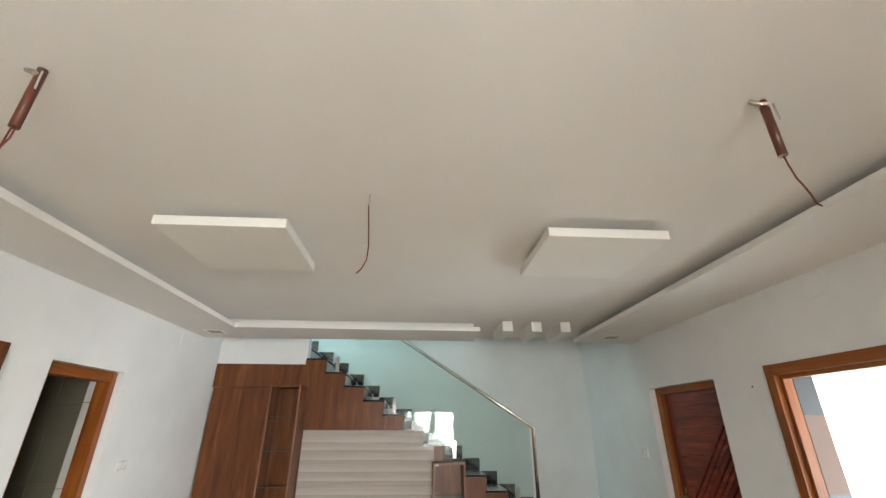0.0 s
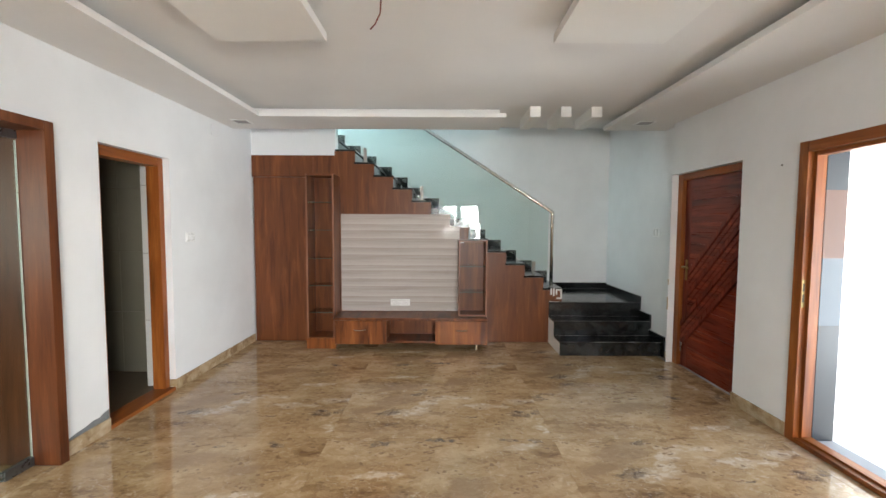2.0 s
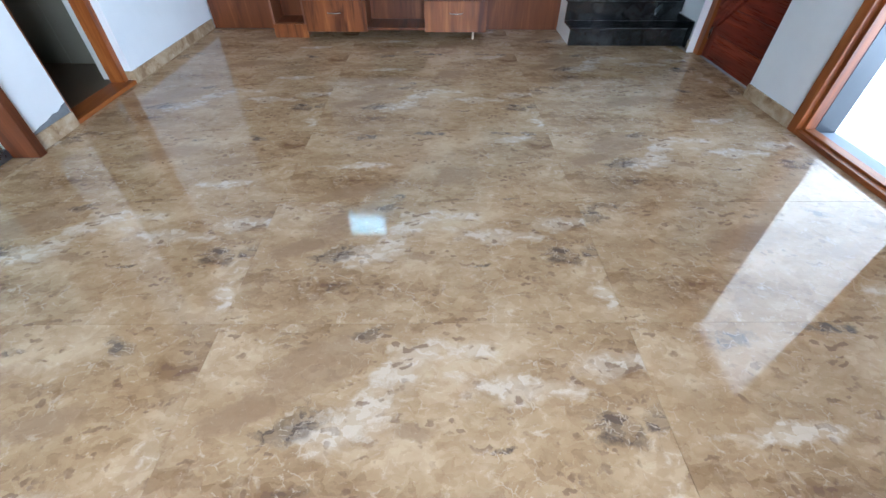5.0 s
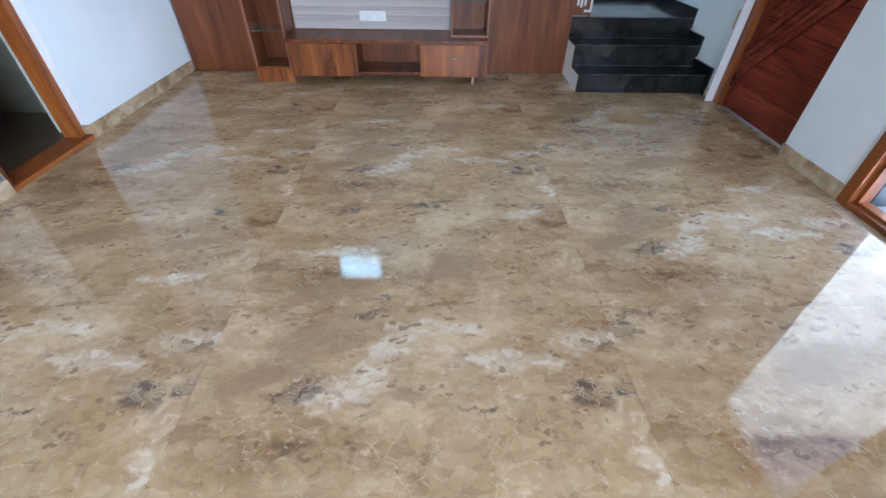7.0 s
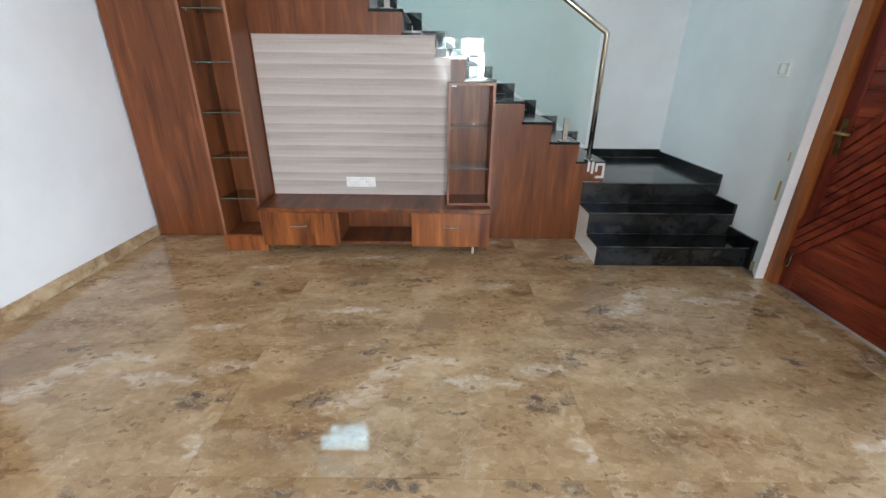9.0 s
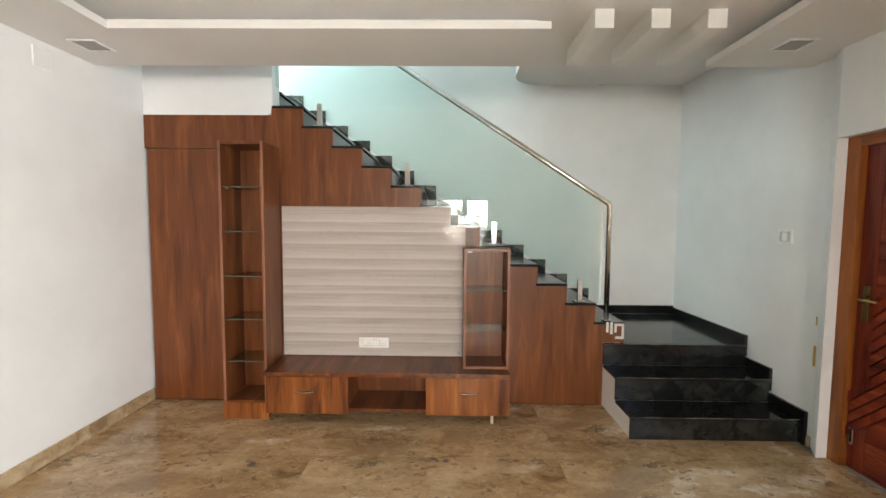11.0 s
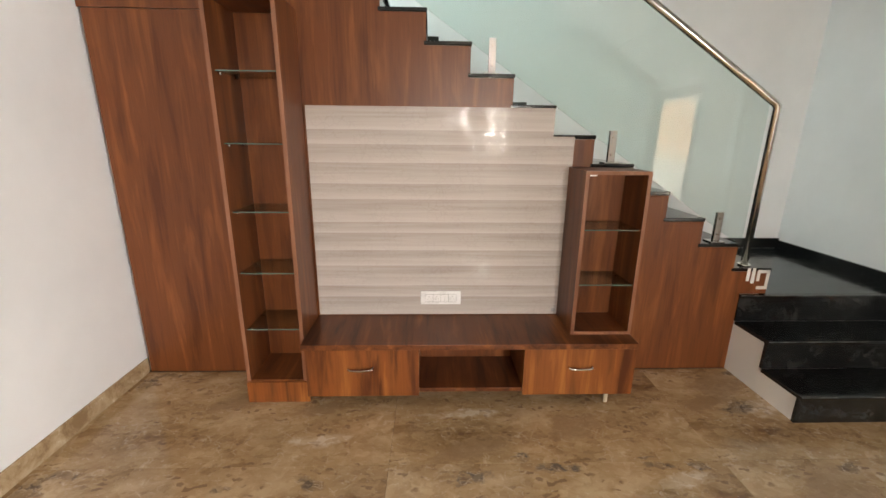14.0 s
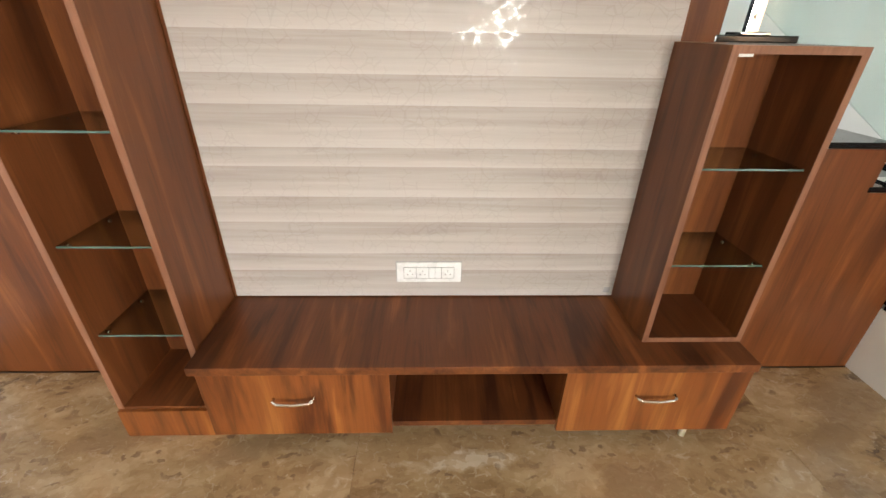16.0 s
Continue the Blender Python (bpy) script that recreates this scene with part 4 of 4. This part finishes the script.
tube(bm, [(LX - 0.006, LY1 - 0.055, 1.07), (LX - 0.05, LY1 - 0.055, 1.07), (LX - 0.055, LY1 - 0.075, 1.07), (LX - 0.052, LY1 - 0.165, 1.068)], 0.008, 10)
part("lever", bm, M_BRASS, lock)
part("stopper", block(LX - 0.03, LX - 0.012, LY1 - 0.06, LY1 - 0.035, 0.17, 0.27, 0.004), M_CHROME, leaf, "small steel door stop")

# ---- open side entrance with its teak frame ----
side = thing("side_door_frame", (XR, -2.82, 0), "teak door frame of the open side entrance", "door frame")
A0, A1 = -3.44, -2.38
FX = XR - 0.017
for y0, y1, sd in ((A1 - 0.058, A1 + 0.014, 1), (A0 - 0.014, A0 + 0.058, -1)):
    part("frame_post", block(FX, XR + 0.093, y0, y1, 0.0, 2.08, 0.004), M_FRAME, side)
    ya, yb = (y0 - 0.024, y0 + 0.002) if sd > 0 else (y1 - 0.002, y1 + 0.024)
    part("stop", block(XR + 0.023, XR + 0.093, ya, yb, 0.03, 2.012, 0.003), M_FRAME, side)
part("frame_head", block(FX, XR + 0.093, A0 + 0.059, A1 - 0.059, 2.008, 2.078, 0.004), M_FRAME_Y, side)
part("stop_head", block(XR + 0.023, XR + 0.093, A0 + 0.085, A1 - 0.085, 1.98, 2.007, 0.003), M_FRAME_Y, side)
part("threshold", block(FX, XR + 0.093, A0 + 0.059, A1 - 0.059, 0.0, 0.03, 0.004), M_FRAME_Y, side)
part("threshold_step", block(XR + 0.023, XR + 0.093, A0 + 0.085, A1 - 0.085, 0.03, 0.045, 0.003), M_FRAME_Y, side)
st = part("strike_plate", block(FX + 0.006, FX + 0.027, A1 - 0.0605, A1 - 0.0585, 0.95, 1.14, 0.0005), M_BRASS, side, "brass strike plate")
part("strike_slot", block(FX + 0.011, FX + 0.022, A1 - 0.0615, A1 - 0.0606, 0.985, 1.04), M_DARK, st)
part("strike_slot", block(FX + 0.011, FX + 0.022, A1 - 0.0615, A1 - 0.0606, 1.06, 1.115), M_DARK, st)
# outer reveal, with what its polished stone mirrors painted on as colour bands
for z0, z1, m, lb in ((0.0, 0.83, M_REFL_SLATE, "slate grey reflection painted as a band on the outer reveal"), (0.83, 1.29, M_REFL_BLUE, "light blue reflection painted as a band on the outer reveal"), (1.29, 1.75, M_REFL_SALMON, "salmon reflection painted as a band on the outer reveal"), (1.75, 2.075, M_REFL_GREY, "grey reflection painted as a band on the outer reveal")):
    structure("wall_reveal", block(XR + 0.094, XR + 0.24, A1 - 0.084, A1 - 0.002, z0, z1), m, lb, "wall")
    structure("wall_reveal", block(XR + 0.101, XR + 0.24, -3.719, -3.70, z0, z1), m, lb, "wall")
structure("door_sill", block(XR + 0.101, XR + 0.245, -3.699, A1 - 0.085, -0.1, 0.02, 0.003), M_GROUND, "grey stone sill of the side entrance", "sill")

# ---- doorway in the left wall ----
bath = thing("bath_door_frame", (XL - 0.1, -1.94, 0), "orange teak frame of the open bathroom doorway", "door frame")
B0, B1 = -2.33, -1.58
part("frame_post", block(XL - 0.165, XL - 0.055, B1 - 0.062, B1 - 0.001, 0.0, 2.068, 0.004), M_FRAME, bath)
part("frame_post", block(XL - 0.165, XL - 0.055, B0 + 0.001, B0 + 0.075, 0.0, 2.068, 0.004), M_FRAME, bath)
part("frame_head", block(XL - 0.165, XL - 0.055, B0 + 0.076, B1 - 0.063, 1.992, 2.068, 0.004), M_FRAME_Y, bath)
part("threshold", block(XL - 0.165, XL + 0.002, B0 + 0.003, B1 - 0.003, -0.011, 0.028, 0.005), M_FRAME_Y, bath)

# small tiled room behind it
bx0, bx1, by0, by1 = -3.9, XL - 0.2, -2.42, -1.12
structure("floor_bath", block(bx0, bx1, by0, by1, -0.12, -0.006), M_BATHF, "brown tiled bathroom floor", "floor")
structure("ceiling_bath", block(bx0, bx1, by0, by1, 2.5, 2.6), M_CEIL, "bathroom ceiling", "ceiling")
structure("wall_bath_1", block(bx0 - 0.1, bx0, by0, by1, -0.1, 2.6), M_GROUT, "bathroom wall", "wall")
structure("wall_bath_2", block(bx0, bx1, by1, by1 + 0.1, -0.1, 2.6), M_GROUT, "bathroom wall", "wall")
structure("wall_bath_3", block(bx0, bx1, by0 - 0.1, by0, -0.1, 2.6), M_GROUT, "bathroom wall", "wall")
structure("wall_bath_4", block(bx1 - 0.115, bx1 - 0.001, -1.495, by1 - 0.001, -0.005, 2.5), M_GROUT, "short bathroom wall return beside the doorway", "wall")

# ---- wood-lined portal with a glass door ----
portal = thing("portal_lining", (XL - 0.1, -3.55, 0), "walnut laminate lining of the wide portal", "door frame")
P0, P1 = -4.36, -2.74
for y0, y1 in ((P1 - 0.03, P1 + 0.03), (P0 - 0.03, P0 + 0.03)):
    part("lining_post", block(XL - 0.42, XL + 0.05, y0, y1, 0.0, 2.108, 0.003), M_PORTAL, portal)
part("lining_head", block(XL - 0.42, XL + 0.05, P0 + 0.031, P1 - 0.031, 2.05, 2.108, 0.003), M_PORTAL, portal)
gdoor = thing("glass_door", (XL - 0.155, -3.55, 0), "closed frameless glass door with steel patch fittings", "door")
for y0, y1 in ((-3.545, P1 - 0.036), (P0 + 0.036, -3.555)):
    g = part("glass", block(XL - 0.131, XL - 0.119, y0, y1, 0.012, 2.04), M_DOORGLASS, gdoor)
    yy = (y1 - 0.17, y1) if y1 > -3 else (y0, y0 + 0.17)
    part("patch_fitting", block(XL - 0.142, XL - 0.108, yy[0], yy[1], 0.006, 0.062, 0.003), M_PATCH, g)
    part("patch_fitting", block(XL - 0.142, XL - 0.108, yy[0], yy[1], 1.995, 2.046, 0.003), M_PATCH, g)
    ee = (y1 + 0.0005, y1 + 0.002) if y1 > -3 else (y0 - 0.002, y0 - 0.0005)
    part("glass_edge", block(XL - 0.131, XL - 0.119, ee[0], ee[1], 0.06, 1.99), M_PLASTIC, g)

# room beyond the glass
structure("floor_portal", block(XL - 0.1999, XL - 0.0005, P0 + 0.031, P1 - 0.031, -0.0115, -0.001), M_TILE, "brown marble strip under the portal", "floor")
rx0 = -6.2
structure("floor_left_room", block(rx0, XL - 0.2, -5.4, -2.5, -0.12, -0.002), M_TILE, "brown marble floor beyond the glass door", "floor")
structure("ceiling_left_room", block(rx0, XL - 0.2, -5.4, -2.5, 2.72, 2.86), M_CEIL, "white ceiling beyond the glass door", "ceiling")
structure("wall_left_room_1", block(rx0 - 0.1, rx0, -5.4, -2.5, -0.1, 2.86), M_WALL, "white wall beyond the glass door", "wall")
structure("wall_left_room_2", block(rx0, XL - 0.2, -2.5, -2.42 - 0.11, -0.1, 2.86), M_WALL, "white wall beyond the glass door", "wall")
# the opening in this unseen wall is added for the left room's fill lamp
wall_y("wall_left_room_3", -5.5, -5.4, rx0, XL - 0.2, -0.1, 2.86, [(-4.9, -3.9, 0.95, 2.05)], M_WALL, "unseen white wall with an added lamp opening beyond the glass door")

# ---- windows ----
def window(name, x0, x1, z0, z1, y0, y1, cols, rows, label):
    """A timber casement window; rows are the transom heights."""
    t = tagged(new(name), label, "window", "", "structure")
    t.location = ((x0 + x1) / 2, (y0 + y1) / 2, z0)
    t.matrix_world = Matrix.Translation(t.location)
    w = 0.06
    part("window_frame", block(x0, x0 + w, y0, y1, z0, z1, 0.003), M_FRAME, t)
    part("window_frame", block(x1 - w, x1, y0, y1, z0, z1, 0.003), M_FRAME, t)
    part("window_frame", block(x0 + w, x1 - w, y0, y1, z1 - w, z1, 0.003), M_FRAME, t)
    part("window_sill", block(x0 + w, x1 - w, y0, y1, z0, z0 + w, 0.003), M_FRAME, t)
    xs = [x0 + w + (x1 - x0 - 2 * w) * i / cols for i in range(cols + 1)]
    zs = [z0 + w, *rows, z1 - w]
    for x in xs[1:-1]:
        part("mullion", block(x - 0.075, x + 0.075, y0 + 0.005, y1 - 0.005, z0 + w, z1 - w, 0.002), M_FRAME, t)
    for i, z in enumerate(rows):
        for a, b in zip(xs, xs[1:]):
            part("transom", block(a + 0.076, b - 0.076, y0 + 0.005, y1 - 0.005, z - 0.035, z + 0.035, 0.002), M_FRAME, t)
    for a, b in zip(xs, xs[1:]):
        for c, d in zip(zs, zs[1:]):
            p = part("pane", block(a + 0.01, b - 0.01, (y0 + y1) / 2 - 0.002, (y0 + y1) / 2 + 0.002, c, d), M_PANE, t)
            p.visible_shadow = False
            k = c + 0.1
            while k < d - 0.05:
                bm = bmesh.new()
                tube(bm, [(a + 0.02, y1 - 0.012, k), (b - 0.02, y1 - 0.012, k)], 0.005, 6)
                part("grille_bar", bm, M_STEEL, t)
                k += 0.11
    return t


window("window_back", -0.39, 1.36, 0.95, 2.10, YB - 0.11, YB - 0.03, 3, (1.675,), "teak casement window with a steel grille")
window("window_stair", -1.47, -0.61, 3.5, 4.2, YS + 0.06, YS + 0.14, 1, (), "high teak stairwell window")

# ---- outside ----
ground = structure("ground", block(-80, 80, -80, 80, -0.62, -0.52), M_GROUND, "grey concrete ground outside", "ground")
yard = thing("boundary_wall", (5.5, -1.33, -0.52), "white tiled yard wall in sunlight", "boundary wall")
zs = (-0.52, 0.185, 0.985, 1.785, 2.585, 3.385, 4.185, 4.985)
for z0, z1 in zip(zs, zs[1:]):
    for i in range(6):
        x = XR + 0.26 + i * 0.8
        part("wall_tile", block(x + 0.002, x + 0.798, -1.40, -1.385, z0 + 0.002, z1 - 0.002, 0.001), M_OUTW, yard)
part("core", block(XR + 0.26, XR + 5.0, -1.3845, -1.25, -0.52, 4.985), M_CEMENT, yard)
structure("pavement", block(XR + 0.26, 5.99, -10.0, -1.40, -0.515, -0.50), M_OUTW, "white tiled paving of the side yard", "pavement")
house = thing("neighbour_house", (8.5, -10.2, -0.52), "sunlit salmon house with a white base beyond the yard", "house")
part("wall", block(6.05, 11.0, -14.0, -6.4, 0.95, 2.42), M_SALMONH, house)
part("plinth", block(6.0, 11.05, -14.05, -6.35, -0.52, 0.949), M_OUTW, house)
part("parapet", block(6.0, 11.05, -14.05, -6.35, 2.421, 3.3), M_OUTW, house)
part("roof", block(5.9, 11.15, -14.15, -6.25, 3.301, 3.42), M_CEMENT, house)
# tall unseen block added to shade the openings at the back from the sun
rear = thing("rear_sun_block", (-6.0, -10.5, -0.52), "unseen tall plain block added behind the house to keep sun out", "building")
part("wall", block(-16.0, 0.7, -12.0, -9.0, -0.52, 12.0), M_PLASTER, rear)
part("roof", block(-16.2, 0.9, -12.2, -8.8, 12.0, 12.15), M_CEMENT, rear)

# ---- marble slabs of the floor ----
TW, TH, JX, JY = 1.58, 0.802, -0.505, -0.812
# which print lies where: rows from the stair on, columns from the left wall
LAID = ((2, 2, 1, 0, 1), (1, 0, 0, 2, 2), (0, 2, 1, 0, 1), (2, 0, 0, 2, 0), (0, 2, 0, 1, 2), (1, 0, 2, 0, 1), (2, 1, 0, 2, 0), (0, 2, 1, 0, 2))
slab_meshes = {}
for r in range(-1, 8):
    far, near = JY - TH * r, max(JY - TH * (r + 1), YB)
    top = min(far, -0.002)
    if top - near < 0.02:
        continue
    for c in range(-2, 3):
        left = JX + TW * c
        x0, x1 = max(left, XL), min(left + TW, XR)
        if x1 - x0 < 0.01:
            continue
        kind = LAID[max(r, 0)][c + 2] if r >= 0 else (2, 2, 1, 0, 1)[c + 2]
        key = (kind, round(x0 - left, 3), round(x1 - left, 3), round(top - far, 3), round(near - far, 3))
        if key not in slab_meshes:
            slab_meshes[key] = mesh_of("slab", block(x0 - left + 0.0005, x1 - left - 0.0005, near - far + 0.0005, top - far - 0.0005, -0.0105, 0.0, 0.0004), PRINTS[kind])
        ob = new("slab", slab_meshes[key])
        ob.parent = floor
        ob.matrix_basis = pose(left, far, 0.0)

# ---- wall tiles of the bathroom ----
for z in range(4):
    lo, hi = z * 0.615 + 0.002, z * 0.615 + 0.612
    for i in range(3):
        x = bx1 - 0.155 - (i + 1) * 0.46
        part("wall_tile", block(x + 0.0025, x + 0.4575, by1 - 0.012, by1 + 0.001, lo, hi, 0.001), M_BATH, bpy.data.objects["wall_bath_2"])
    for i in range(2):
        y = by0 + i * 0.64
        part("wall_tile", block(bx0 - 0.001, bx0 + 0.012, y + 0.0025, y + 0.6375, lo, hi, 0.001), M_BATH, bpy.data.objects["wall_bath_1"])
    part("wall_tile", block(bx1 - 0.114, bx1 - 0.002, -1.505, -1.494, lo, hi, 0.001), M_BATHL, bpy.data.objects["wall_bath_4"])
